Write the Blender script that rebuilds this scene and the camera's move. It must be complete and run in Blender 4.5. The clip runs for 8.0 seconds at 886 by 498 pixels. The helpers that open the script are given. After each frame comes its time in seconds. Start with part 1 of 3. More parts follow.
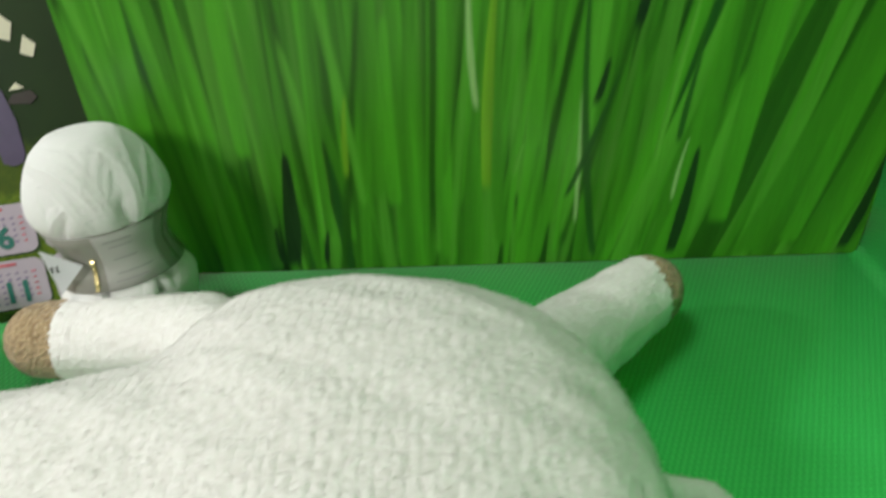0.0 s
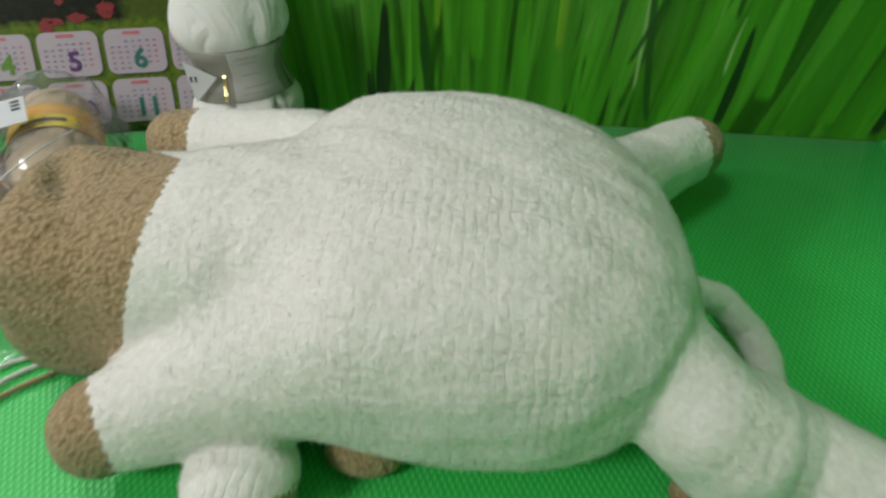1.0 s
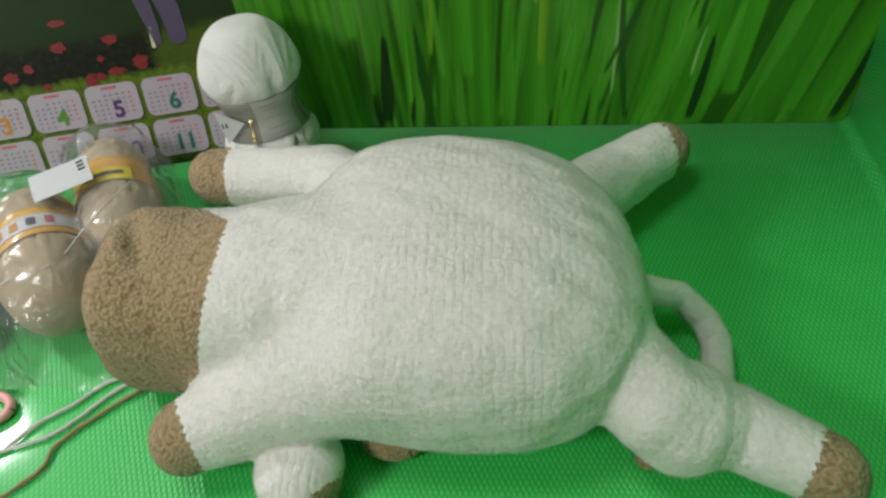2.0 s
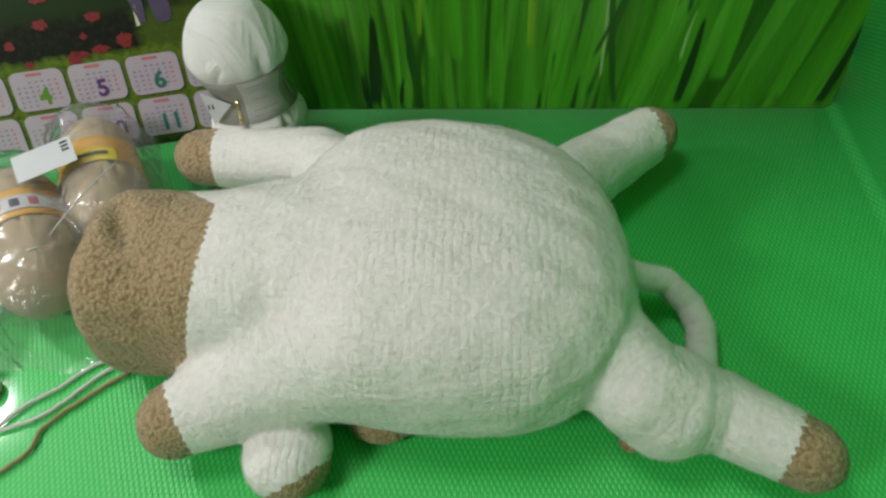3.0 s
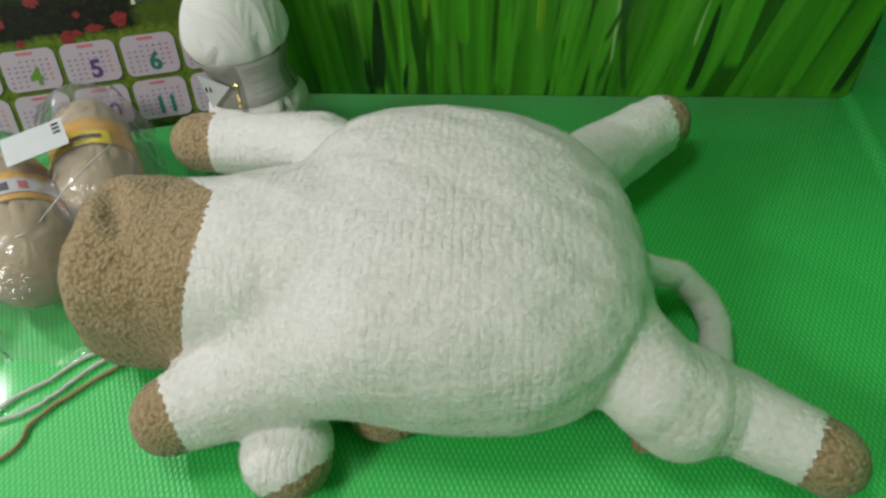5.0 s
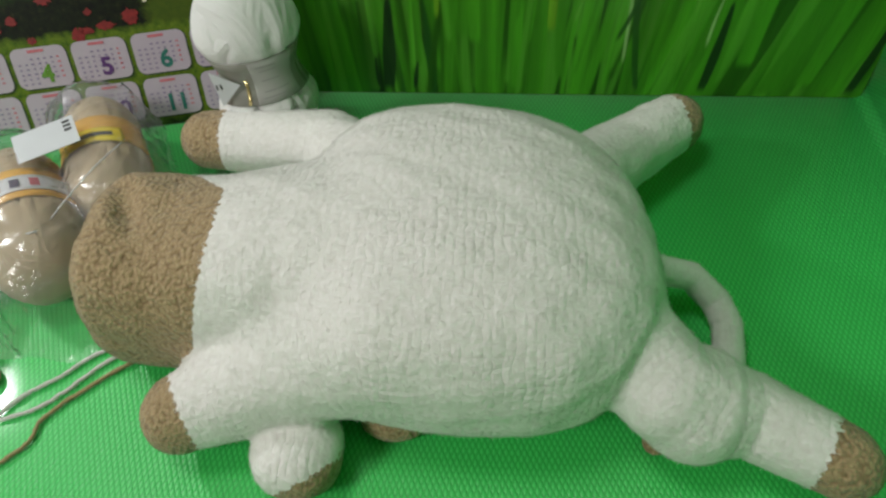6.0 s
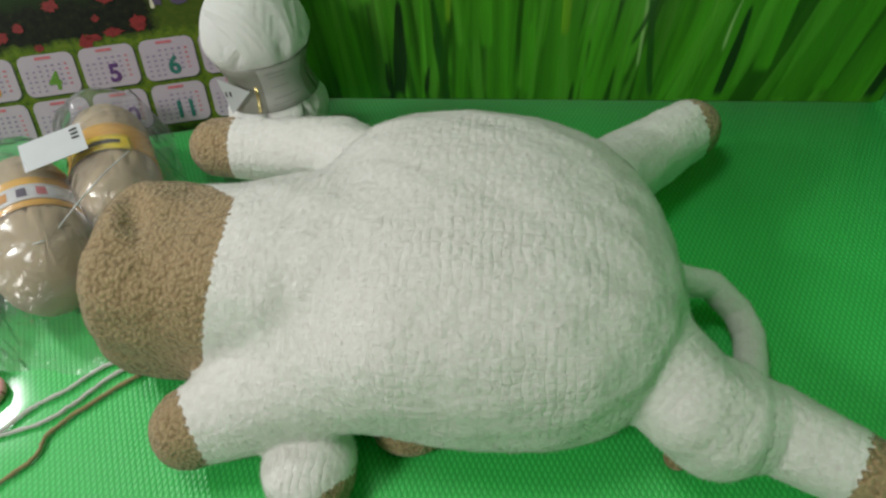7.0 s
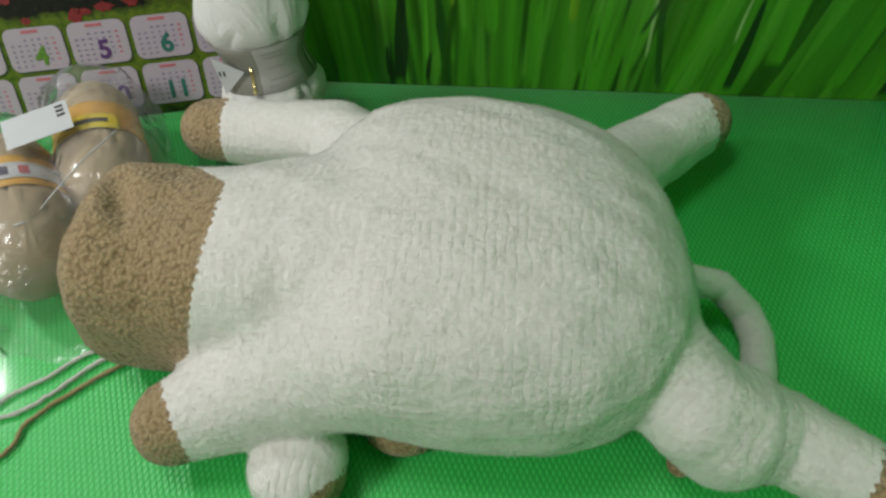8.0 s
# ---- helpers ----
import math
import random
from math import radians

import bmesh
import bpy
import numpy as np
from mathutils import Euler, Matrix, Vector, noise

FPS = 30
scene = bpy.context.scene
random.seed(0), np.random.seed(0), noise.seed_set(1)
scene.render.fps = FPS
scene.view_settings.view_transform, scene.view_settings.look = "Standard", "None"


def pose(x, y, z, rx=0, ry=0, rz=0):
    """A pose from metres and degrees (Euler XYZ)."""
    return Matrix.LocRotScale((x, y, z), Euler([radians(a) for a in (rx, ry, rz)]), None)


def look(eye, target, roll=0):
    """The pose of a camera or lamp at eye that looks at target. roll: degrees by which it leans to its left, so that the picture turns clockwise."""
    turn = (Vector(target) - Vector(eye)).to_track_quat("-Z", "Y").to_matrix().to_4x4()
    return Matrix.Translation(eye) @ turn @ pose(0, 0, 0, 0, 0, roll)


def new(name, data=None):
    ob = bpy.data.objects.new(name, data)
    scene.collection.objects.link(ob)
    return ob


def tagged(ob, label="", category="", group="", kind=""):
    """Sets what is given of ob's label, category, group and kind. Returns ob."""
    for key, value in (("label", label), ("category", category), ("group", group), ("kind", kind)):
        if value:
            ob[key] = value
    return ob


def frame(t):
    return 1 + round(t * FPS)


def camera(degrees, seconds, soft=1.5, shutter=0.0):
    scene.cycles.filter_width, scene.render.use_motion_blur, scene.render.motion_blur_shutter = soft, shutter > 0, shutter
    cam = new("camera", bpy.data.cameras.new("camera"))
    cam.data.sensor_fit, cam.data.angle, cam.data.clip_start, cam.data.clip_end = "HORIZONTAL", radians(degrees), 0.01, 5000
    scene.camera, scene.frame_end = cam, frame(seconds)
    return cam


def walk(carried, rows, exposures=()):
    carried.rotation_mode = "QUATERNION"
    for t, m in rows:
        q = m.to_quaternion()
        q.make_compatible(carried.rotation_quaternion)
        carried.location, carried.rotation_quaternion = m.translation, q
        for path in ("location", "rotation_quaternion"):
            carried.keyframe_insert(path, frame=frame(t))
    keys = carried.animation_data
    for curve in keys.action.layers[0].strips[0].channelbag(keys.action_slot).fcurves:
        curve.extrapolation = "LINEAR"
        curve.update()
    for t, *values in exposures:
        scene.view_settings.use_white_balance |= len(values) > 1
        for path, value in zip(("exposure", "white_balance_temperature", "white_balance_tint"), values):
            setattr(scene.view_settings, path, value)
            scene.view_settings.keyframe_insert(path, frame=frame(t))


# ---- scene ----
cam = camera(63.9, 8.0, 2.5, 0.5)
PATH = [
    (0, (0.0955, 0.095, 0.389), (0.084, 1.730, -0.761), -2.05),
    (0.5, (0.053, 0.081, 0.364), (0.024, 1.66, -0.863), -0.9),
    (1, (0.067, -0.022, 0.393), (-0.034, 1.463, -0.943), 1.2),
    (1.5, (0.078, -0.051, 0.468), (-0.077, 1.388, -0.912), -3.0),
    (2, (0.09, -0.048, 0.511), (-0.078, 1.307, -0.95), -5.1),
    (3.5, (0.086, -0.041, 0.516), (-0.027, 1.267, -0.992), -3.0),
    (4, (0.081, -0.035, 0.512), (-0.035, 1.27, -0.999), -2.7),
    (5.5, (0.078, -0.028, 0.499), (-0.044, 1.252, -1.032), -3.0),
    (6, (0.075, -0.027, 0.5), (-0.06, 1.254, -1.03), -3.1),
    (6.5, (0.07, -0.023, 0.498), (-0.068, 1.262, -1.029), -3.0),
    (7, (0.067, -0.017, 0.493), (-0.083, 1.274, -1.027), -3.7),
    (7.5, (0.063, -0.015, 0.488), (-0.08, 1.268, -1.041), -3.4),
    (8, (0.061, -0.002, 0.477), (-0.07, 1.27, -1.061), -1.7),
]
walk(cam, [(t, look(eye, target, roll)) for t, eye, target, roll in PATH],
     exposures=[(0.0, 0.42), (0.5, 0.16), (1.0, -0.04), (2.0, -0.04), (3.5, -0.03), (6.0, -0.08), (8.0, -0.15)])

# ---- light ----
world = bpy.data.worlds.new("room_air")
world.use_nodes = True
world.node_tree.nodes["Background"].inputs[0].default_value = (0.9, 0.95, 1.0, 1)
world.node_tree.nodes["Background"].inputs[1].default_value = 0.05
scene.world = world


def area_lamp(name, eye, target, size, watts, colour):
    data = bpy.data.lights.new(name, "AREA")
    data.shape, data.size, data.energy, data.color = "DISK", size, watts, colour
    ob = new(name, data)
    ob.matrix_world = look(eye, target)
    return ob


area_lamp("ceiling_light", (-0.55, 0.30, 2.00), (0.05, 0.3, 0.05), 0.55, 10.0, (1.0, 0.98, 0.94))
area_lamp("room_lamp", (-1.12, -0.78, 1.20), (0.05, 0.4, 0.1), 0.42, 14.6, (1.0, 0.97, 0.93))
area_lamp("small_lamp", (-0.84, 0.54, 0.62), (-0.33, 0.22, 0.0), 0.09, 2.6, (0.96, 1.0, 0.99))

# ---- materials ----


class Mat:
    """A node material and its principled shader."""

    def __init__(self, name, colour=(0.8, 0.8, 0.8), rough=0.7, **sockets):
        self.m = bpy.data.materials.new(name)
        self.m.use_nodes = True
        self.t = self.m.node_tree
        self.b = self.t.nodes["Principled BSDF"]
        self.out = self.t.nodes["Material Output"]
        self.b.inputs["Base Color"].default_value = (*colour, 1)
        self.b.inputs["Roughness"].default_value = rough
        for key, value in sockets.items():
            self.b.inputs[key.replace("_", " ")].default_value = value

    def node(self, kind, **props):
        n = self.t.nodes.new(kind)
        for key, value in props.items():
            setattr(n, key, value)
        return n

    def link(self, a, b):
        self.t.links.new(a, b)

    def coords(self, which="Object"):
        return self.node("ShaderNodeTexCoord").outputs[which]

    def scaled(self, vec, scale):
        n = self.node("ShaderNodeMapping")
        n.inputs["Scale"].default_value = scale
        self.link(vec, n.inputs["Vector"])
        return n.outputs[0]

    def noise(self, vec, scale, detail=3.0, rough=0.55, distortion=0.0):
        n = self.node("ShaderNodeTexNoise")
        n.inputs["Scale"].default_value = scale
        n.inputs["Detail"].default_value = detail
        n.inputs["Roughness"].default_value = rough
        n.inputs["Distortion"].default_value = distortion
        self.link(vec, n.inputs["Vector"])
        return n.outputs["Fac"]

    def voronoi(self, vec, scale, feature="F1"):
        n = self.node("ShaderNodeTexVoronoi", feature=feature)
        n.inputs["Scale"].default_value = scale
        self.link(vec, n.inputs["Vector"])
        return n.outputs["Distance"]

    def math(self, op, a, b=0.0, c=0.0):
        n = self.node("ShaderNodeMath", operation=op)
        for i, v in enumerate((a, b, c)):
            if isinstance(v, (int, float)):
                n.inputs[i].default_value = v
            else:
                self.link(v, n.inputs[i])
        return n.outputs[0]

    def ramp(self, fac, stops):
        n = self.node("ShaderNodeValToRGB")
        while len(n.color_ramp.elements) < len(stops):
            n.color_ramp.elements.new(0.5)
        for e, (p, c) in zip(n.color_ramp.elements, stops):
            e.position, e.color = p, (*c, 1)
        self.link(fac, n.inputs[0])
        return n.outputs[0]

    def mix(self, fac, a, b, kind="MIX"):
        n = self.node("ShaderNodeMix", data_type="RGBA", blend_type=kind)
        for i, v in ((0, fac), (6, a), (7, b)):
            if isinstance(v, (int, float)):
                n.inputs[i].default_value = v
            elif isinstance(v, tuple):
                n.inputs[i].default_value = (*v, 1)
            else:
                self.link(v, n.inputs[i])
        return n.outputs[2]

    def colour(self, socket):
        self.link(socket, self.b.inputs["Base Color"])

    def bump(self, height, distance, strength=1.0):
        n = self.node("ShaderNodeBump")
        n.inputs["Distance"].default_value = distance
        n.inputs["Strength"].default_value = strength
        self.link(height, n.inputs["Height"])
        if self.b.inputs["Normal"].is_linked:
            self.link(self.b.inputs["Normal"].links[0].from_socket, n.inputs["Normal"])
        self.link(n.outputs[0], self.b.inputs["Normal"])


def knit_material(name, light, dark, pits, row, column, deep, puff, cells, tufts, sunk):
    """Chenille yarn in crocheted rows: stitches on the UV map in metres, and a short pile."""
    k = Mat(name, light, 0.95, Sheen_Weight=0.25, Sheen_Roughness=0.6, Specular_IOR_Level=0.15)
    uv, at = k.coords("UV"), k.coords()
    wob = k.noise(at, 55, 2.0)
    sep = k.node("ShaderNodeSeparateXYZ")
    k.link(uv, sep.inputs[0])
    u = k.math("ADD", sep.outputs[0], k.math("MULTIPLY", wob, 0.010))
    v = k.math("ADD", sep.outputs[1], k.math("MULTIPLY", k.noise(at, 47, 2.0), 0.011))
    su = k.math("ABSOLUTE", k.math("SINE", k.math("MULTIPLY", u, math.pi / column)))
    sv = k.math("ABSOLUTE", k.math("SINE", k.math("MULTIPLY", v, math.pi / row)))
    worn = k.ramp(k.noise(at, 16, 3.0), [(0.40, (0.12, 0.12, 0.12)), (0.66, (1, 1, 1))])
    stitch = k.math("MULTIPLY", k.math("POWER", k.math("MULTIPLY", su, sv), 0.45), worn)
    tuft = k.noise(at, 330, 4.0, 0.65)
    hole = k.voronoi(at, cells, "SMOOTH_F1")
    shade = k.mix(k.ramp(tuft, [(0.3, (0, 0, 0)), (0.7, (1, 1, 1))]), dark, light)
    # the shade in pits between stitches and tufts is painted in as darker yarn
    pit_shade = k.ramp(k.math("MULTIPLY", k.math("ADD", stitch, k.math("SUBTRACT", 1.0, worn)), k.math("ADD", 0.55, tuft)), [(pits[0], (0.0, 0.0, 0.0)), (pits[1], (1, 1, 1))])
    gap_shade = k.ramp(k.math("ADD", hole, k.math("MULTIPLY", tuft, 0.25)), [(0.56, (1, 1, 1)), (0.76, (0.0, 0.0, 0.0))])
    k.colour(k.mix(k.math("MULTIPLY", k.math("ADD", pit_shade, gap_shade), 0.5), k.mix(sunk, shade, dark, "MULTIPLY"), shade))
    k.bump(stitch, deep)
    k.bump(tuft, tufts, 0.7)
    k.bump(k.noise(at, 1100, 3.0, 0.7), tufts * 0.6, 0.6)
    k.bump(k.math("MULTIPLY", hole, -1.0), puff, 0.8)
    return k.m


WHITE_KNIT = knit_material("white_chenille", (0.86, 0.855, 0.83), (0.78, 0.77, 0.73), (0.0, 0.12), 0.0088, 0.0064, 0.0006, 0.0010, 200, 0.0005, 0.35)
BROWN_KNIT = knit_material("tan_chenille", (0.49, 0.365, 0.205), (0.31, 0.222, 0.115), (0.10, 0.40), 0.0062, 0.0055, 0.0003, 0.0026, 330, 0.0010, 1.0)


def plain(name, colour, rough=0.6, vary=0.12, scale=60.0, grain=0.0002, **sockets):
    p = Mat(name, colour, rough, **sockets)
    n = p.noise(p.coords(), scale, 4.0)
    p.colour(p.mix(n, tuple(c * (1 - vary) for c in colour), tuple(min(1, c * (1 + vary)) for c in colour)))
    if grain:
        p.bump(p.noise(p.coords(), scale * 9, 3.0), grain)
    return p.m


def mat_material():
    """Green foam mat, embossed with small pyramids in staggered rows under a shiny skin."""
    k = Mat("green_foam", (0.03, 0.44, 0.07), 0.36, Specular_IOR_Level=0.5, Coat_Weight=0.6, Coat_Roughness=0.11, Coat_IOR=1.45)
    sep = k.node("ShaderNodeSeparateXYZ")
    k.link(k.coords("UV"), sep.inputs[0])
    across = k.math("MULTIPLY", sep.outputs[0], math.pi / 0.0045)
    along = k.math("MULTIPLY", sep.outputs[1], math.pi / 0.0094)
    a = k.math("ABSOLUTE", k.math("SINE", k.math("ADD", across, along)))
    b = k.math("ABSOLUTE", k.math("SINE", k.math("SUBTRACT", across, along)))
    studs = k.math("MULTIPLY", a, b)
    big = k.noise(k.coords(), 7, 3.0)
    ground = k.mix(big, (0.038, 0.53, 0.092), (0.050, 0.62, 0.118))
    # emboss shading put into the colour: stud tops lighter, hollows between them darker
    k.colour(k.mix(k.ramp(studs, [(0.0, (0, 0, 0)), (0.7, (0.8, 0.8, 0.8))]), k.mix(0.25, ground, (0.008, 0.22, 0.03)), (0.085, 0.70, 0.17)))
    k.bump(studs, 0.00042)
    k.bump(k.noise(k.coords(), 900, 2.0), 0.00006, 0.5)
    return k.m


GREEN_FOAM = mat_material()
WALL_PAINT = plain("cream_wall_paint", (0.57, 0.55, 0.50), 0.8, 0.04, 3.0, 0.0004)
CEILING_PAINT = plain("white_ceiling_paint", (0.8, 0.8, 0.78), 0.85, 0.03, 3.0, 0.0003)
BOARDS = plain("brown_floor_boards", (0.28, 0.18, 0.1), 0.45, 0.2, 8.0, 0.0004)


# ---- building helpers ----


def part(name, bm, material, parent=None, label="", smooth=True):
    mesh = bpy.data.meshes.new(name)
    if smooth:
        for f in bm.faces:
            f.smooth = True
    bm.to_mesh(mesh)
    bm.free()
    mesh.materials.append(material)
    ob = new(name, mesh)
    ob.parent = parent
    if label:
        tagged(ob, label)
    return ob


def empty(name, at=(0, 0, 0)):
    ob = new(name)
    ob.empty_display_size = 0.02
    ob.location = at
    return ob


def box(bm, lo, hi, m=None):
    vs = [bm.verts.new(Vector((x, y, z))) for z in (lo[2], hi[2]) for y in (lo[1], hi[1]) for x in (lo[0], hi[0])]
    if m:
        for v in vs:
            v.co = m @ v.co
    for q in ((0, 2, 3, 1), (4, 5, 7, 6), (0, 1, 5, 4), (1, 3, 7, 5), (3, 2, 6, 7), (2, 0, 4, 6)):
        bm.faces.new([vs[i] for i in q])
    return vs


def box_part(name, lo, hi, material, parent=None, label="", bevel=0.0):
    bm = bmesh.new()
    box(bm, lo, hi)
    if bevel:
        bmesh.ops.bevel(bm, geom=bm.edges[:], offset=bevel, segments=2, affect="EDGES", profile=0.5)
    return part(name, bm, material, parent, label, smooth=False)


def tube(bm, points, radii, sides=10, cap=True):
    """A round tube through points; one radius or one for each point."""
    pts = [Vector(p) for p in points]
    if isinstance(radii, (int, float)):
        radii = [radii] * len(pts)
    rings, side = [], None
    for i, p in enumerate(pts):
        d = (pts[min(i + 1, len(pts) - 1)] - pts[max(i - 1, 0)]).normalized()
        if side is None:
            side = d.orthogonal().normalized()
        side = (side - d * side.dot(d)).normalized()
        up = d.cross(side)
        rings.append([bm.verts.new(p + (side * math.cos(a) + up * math.sin(a)) * radii[i])
                      for a in (2 * math.pi * j / sides for j in range(sides))])
    for r0, r1 in zip(rings, rings[1:]):
        for j in range(sides):
            bm.faces.new((r0[j], r0[(j + 1) % sides], r1[(j + 1) % sides], r1[j]))
    if cap:
        bm.faces.new(list(reversed(rings[0])))
        bm.faces.new(rings[-1])


def spline(points, n):
    """n points along a smooth curve through the given ones."""
    p = [Vector(q) for q in points]
    p = [p[0] * 2 - p[1], *p, p[-1] * 2 - p[-2]]
    out = []
    for i in range(n):
        s = i / (n - 1) * (len(p) - 3)
        k = min(int(s), len(p) - 4)
        t = s - k
        a, b, c, d = p[k:k + 4]
        out.append(0.5 * (2 * b + (c - a) * t + (2 * a - 5 * b + 4 * c - d) * t * t + (3 * b - a - 3 * c + d) * t ** 3))
    return out


# ---- structure ----
BACK = 0.62          # front face of the printed backdrop
SIDE = 0.472         # where the mat turns up


def build_mat():
    profile = [(-1.1, 0.0), (-0.3, 0.0), (0.2, 0.0), (SIDE - 0.012, 0.0)]
    for i in range(1, 7):
        a = math.pi / 2 * i / 6
        profile.append((SIDE - 0.012 + 0.012 * math.sin(a), 0.012 - 0.012 * math.cos(a)))
    profile += [(SIDE - 0.009, 0.13), (SIDE - 0.02, 0.30), (SIDE - 0.02, 0.55)]
    bm = bmesh.new()
    uv = bm.loops.layers.uv.new("UVMap")
    ys = [-0.95, -0.4, 0.0, 0.3, BACK + 0.03]
    length, s = [0.0], 0.0
    for (x0, z0), (x1, z1) in zip(profile, profile[1:]):
        s += math.hypot(x1 - x0, z1 - z0)
        length.append(s)
    grid = [[bm.verts.new((x, y, z)) for y in ys] for x, z in profile]
    for i in range(len(profile) - 1):
        for j in range(len(ys) - 1):
            f = bm.faces.new((grid[i][j], grid[i + 1][j], grid[i + 1][j + 1], grid[i][j + 1]))
            for loop, (a, b) in zip(f.loops, ((i, j), (i + 1, j), (i + 1, j + 1), (i, j + 1))):
                loop[uv].uv = (length[a], ys[b])
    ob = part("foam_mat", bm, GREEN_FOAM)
    thick = ob.modifiers.new("thickness", "SOLIDIFY")
    thick.thickness, thick.offset = 0.008, -1.0
    return tagged(ob, "bright green embossed foam mat, turned up along one side", "mat")


build_mat()
tagged(box_part("floor", (-2.2, -2.0, -0.06), (1.9, 1.6, -0.0085), BOARDS), "brown wooden floor under the mat", "floor", kind="structure")
tagged(box_part("ceiling", (-2.2, -2.0, 2.3), (1.9, 1.6, 2.4), CEILING_PAINT), "plain white ceiling", "ceiling", kind="structure")
for name, lo, hi in (("wall_north", (-2.2, 1.6, -0.06), (1.9, 1.7, 2.4)), ("wall_south", (-2.2, -2.1, -0.06), (1.9, -2.0, 2.4)),
                     ("wall_west", (-2.3, -2.1, -0.06), (-2.2, 1.7, 2.4)), ("wall_east", (1.9, -2.1, -0.06), (2.0, 1.7, 2.4))):
    tagged(box_part(name, lo, hi, WALL_PAINT), "plain cream painted room wall", "wall", kind="structure")


# ---- printed grass backdrop ----
INKS = {"K": (0.008, 0.020, 0.008), "D": (0.020, 0.095, 0.012), "M": (0.058, 0.275, 0.014), "L": (0.140, 0.440, 0.045),
        "Y": (0.190, 0.420, 0.020), "P": (0.380, 0.620, 0.230)}
# root x, root z, tip x, tip z, width, ink
BLADES = [
    (-0.044, 0.002, -0.036, 0.125, 0.017, "K"), (-0.015, 0.002, -0.009, 0.045, 0.006, "K"), (-0.053, 0.003, -0.055, 0.05, 0.006, "K"),
    (0.013, 0.092, 0.019, 0.172, 0.006, "Y"), (0.131, 0.077, 0.138, 0.272, 0.011, "Y"), (0.123, 0.15, 0.117, 0.272, 0.006, "P"),
    (0.153, 0.087, 0.161, 0.124, 0.005, "L"), (0.209, 0.04, 0.205, 0.172, 0.0035, "P"), (0.229, 0.003, 0.205, 0.261, 0.008, "D"),
    (0.197, 0.066, 0.235, 0.187, 0.006, "D"), (0.242, 0.211, 0.250, 0.261, 0.009, "K"), (0.215, 0.150, 0.225, 0.195, 0.007, "K"),
    (0.288, 0.115, 0.295, 0.198, 0.006, "D"), (0.271, 0.098, 0.290, 0.261, 0.006, "L"), (0.297, 0.003, 0.306, 0.119, 0.012, "K"),
    (0.452, 0.002, 0.466, 0.11, 0.012, "K"), (0.291, 0.06, 0.297, 0.126, 0.0035, "P"),
]


def blade_rows(rng):
    """Blades of the printed meadow from the far dark ones to the near bright ones: root, tip, width, colour, softness."""
    rows = []
    for k in range(520):
        near = k / 520
        x = rng.uniform(-0.24, SIDE + 0.06)
        root = rng.uniform(-0.10, 0.03) + 0.10 * (rng.random() < 0.25)
        tall = rng.uniform(0.16, 0.62)
        lean = 0.62 * (x - 0.03) + rng.normal(0, 0.07)
        broad = 0.30 < x < 0.43 and near > 0.5
        width = rng.uniform(0.016, 0.034) if broad else rng.uniform(0.004, 0.020)
        tone = 0.34 + 0.66 * near + rng.normal(0, 0.16)
        if rng.random() < 0.16:
            tone *= 0.35
        tone = min(max(tone, 0.08), 1.15)
        colour = np.array((0.078, 0.350, 0.016)) * tone
        if rng.random() < 0.22 and near > 0.4:
            colour = colour * 0.55 + np.array((0.130, 0.420, 0.042)) * 0.5
        rows.append((x, root, x + lean * tall, root + tall, width, colour, rng.uniform(0.0018, 0.0060)))
    for x0, z0, x1, z1, width, ink in BLADES:
        rows.append((x0, z0, x1, z1, width * 1.1, np.array(INKS[ink]), 0.0022))
    return rows


def printed_colours(X, Z):
    """Soft, out-of-focus grass over a dark ground."""
    rng = np.random.default_rng(11)
    pic = np.zeros((*X.shape, 3)) + np.array((0.016, 0.090, 0.010))
    x, z = X[:, 0], Z[0]
    for x0, z0, x1, z1, width, colour, soft in blade_rows(rng):
        rows = (z > z0) & (z < z1)
        bend, lit = rng.uniform(-0.10, 0.10) * (z1 - z0), rng.uniform(-0.28, 0.28)
        s = (z[rows] - z0) / (z1 - z0)
        centre = x0 + (x1 - x0) * s + bend * s * (1 - s)
        half = width / 2 * (np.minimum(1, 0.6 + s) * (1 - s) ** 0.5 + 0.02)
        off = x[:, None] - centre
        cover = np.clip((half + soft / 2 - np.abs(off)) / soft, 0, 1) * np.clip((1 - s) * 12, 0, 1) * np.clip(s * (z1 - z0) / 0.012, 0, 1)
        cover = (cover * cover * (3 - 2 * cover))[..., None] * 0.92
        shade = 1 + lit * np.clip(off / np.maximum(half, 0.001), -1, 1) + 0.10 * np.sin(off * 2600 + lit * 40)
        pic[:, rows] = pic[:, rows] * (1 - cover) + colour * shade[..., None] * cover
    return pic


def print_material():
    k = Mat("printed_grass", (0.05, 0.2, 0.02), 0.36)
    ink = k.node("ShaderNodeAttribute", attribute_name="print").outputs["Color"]
    grain = k.noise(k.scaled(k.coords(), (1, 1, 0.05)), 420, 3.0)
    k.colour(k.mix(0.6, ink, k.ramp(grain, [(0.3, (0.72, 0.72, 0.72)), (0.7, (1.0, 1.0, 1.0))]), "MULTIPLY"))
    k.bump(k.noise(k.coords(), 14, 2.0), 0.0008, 0.4)
    return k.m


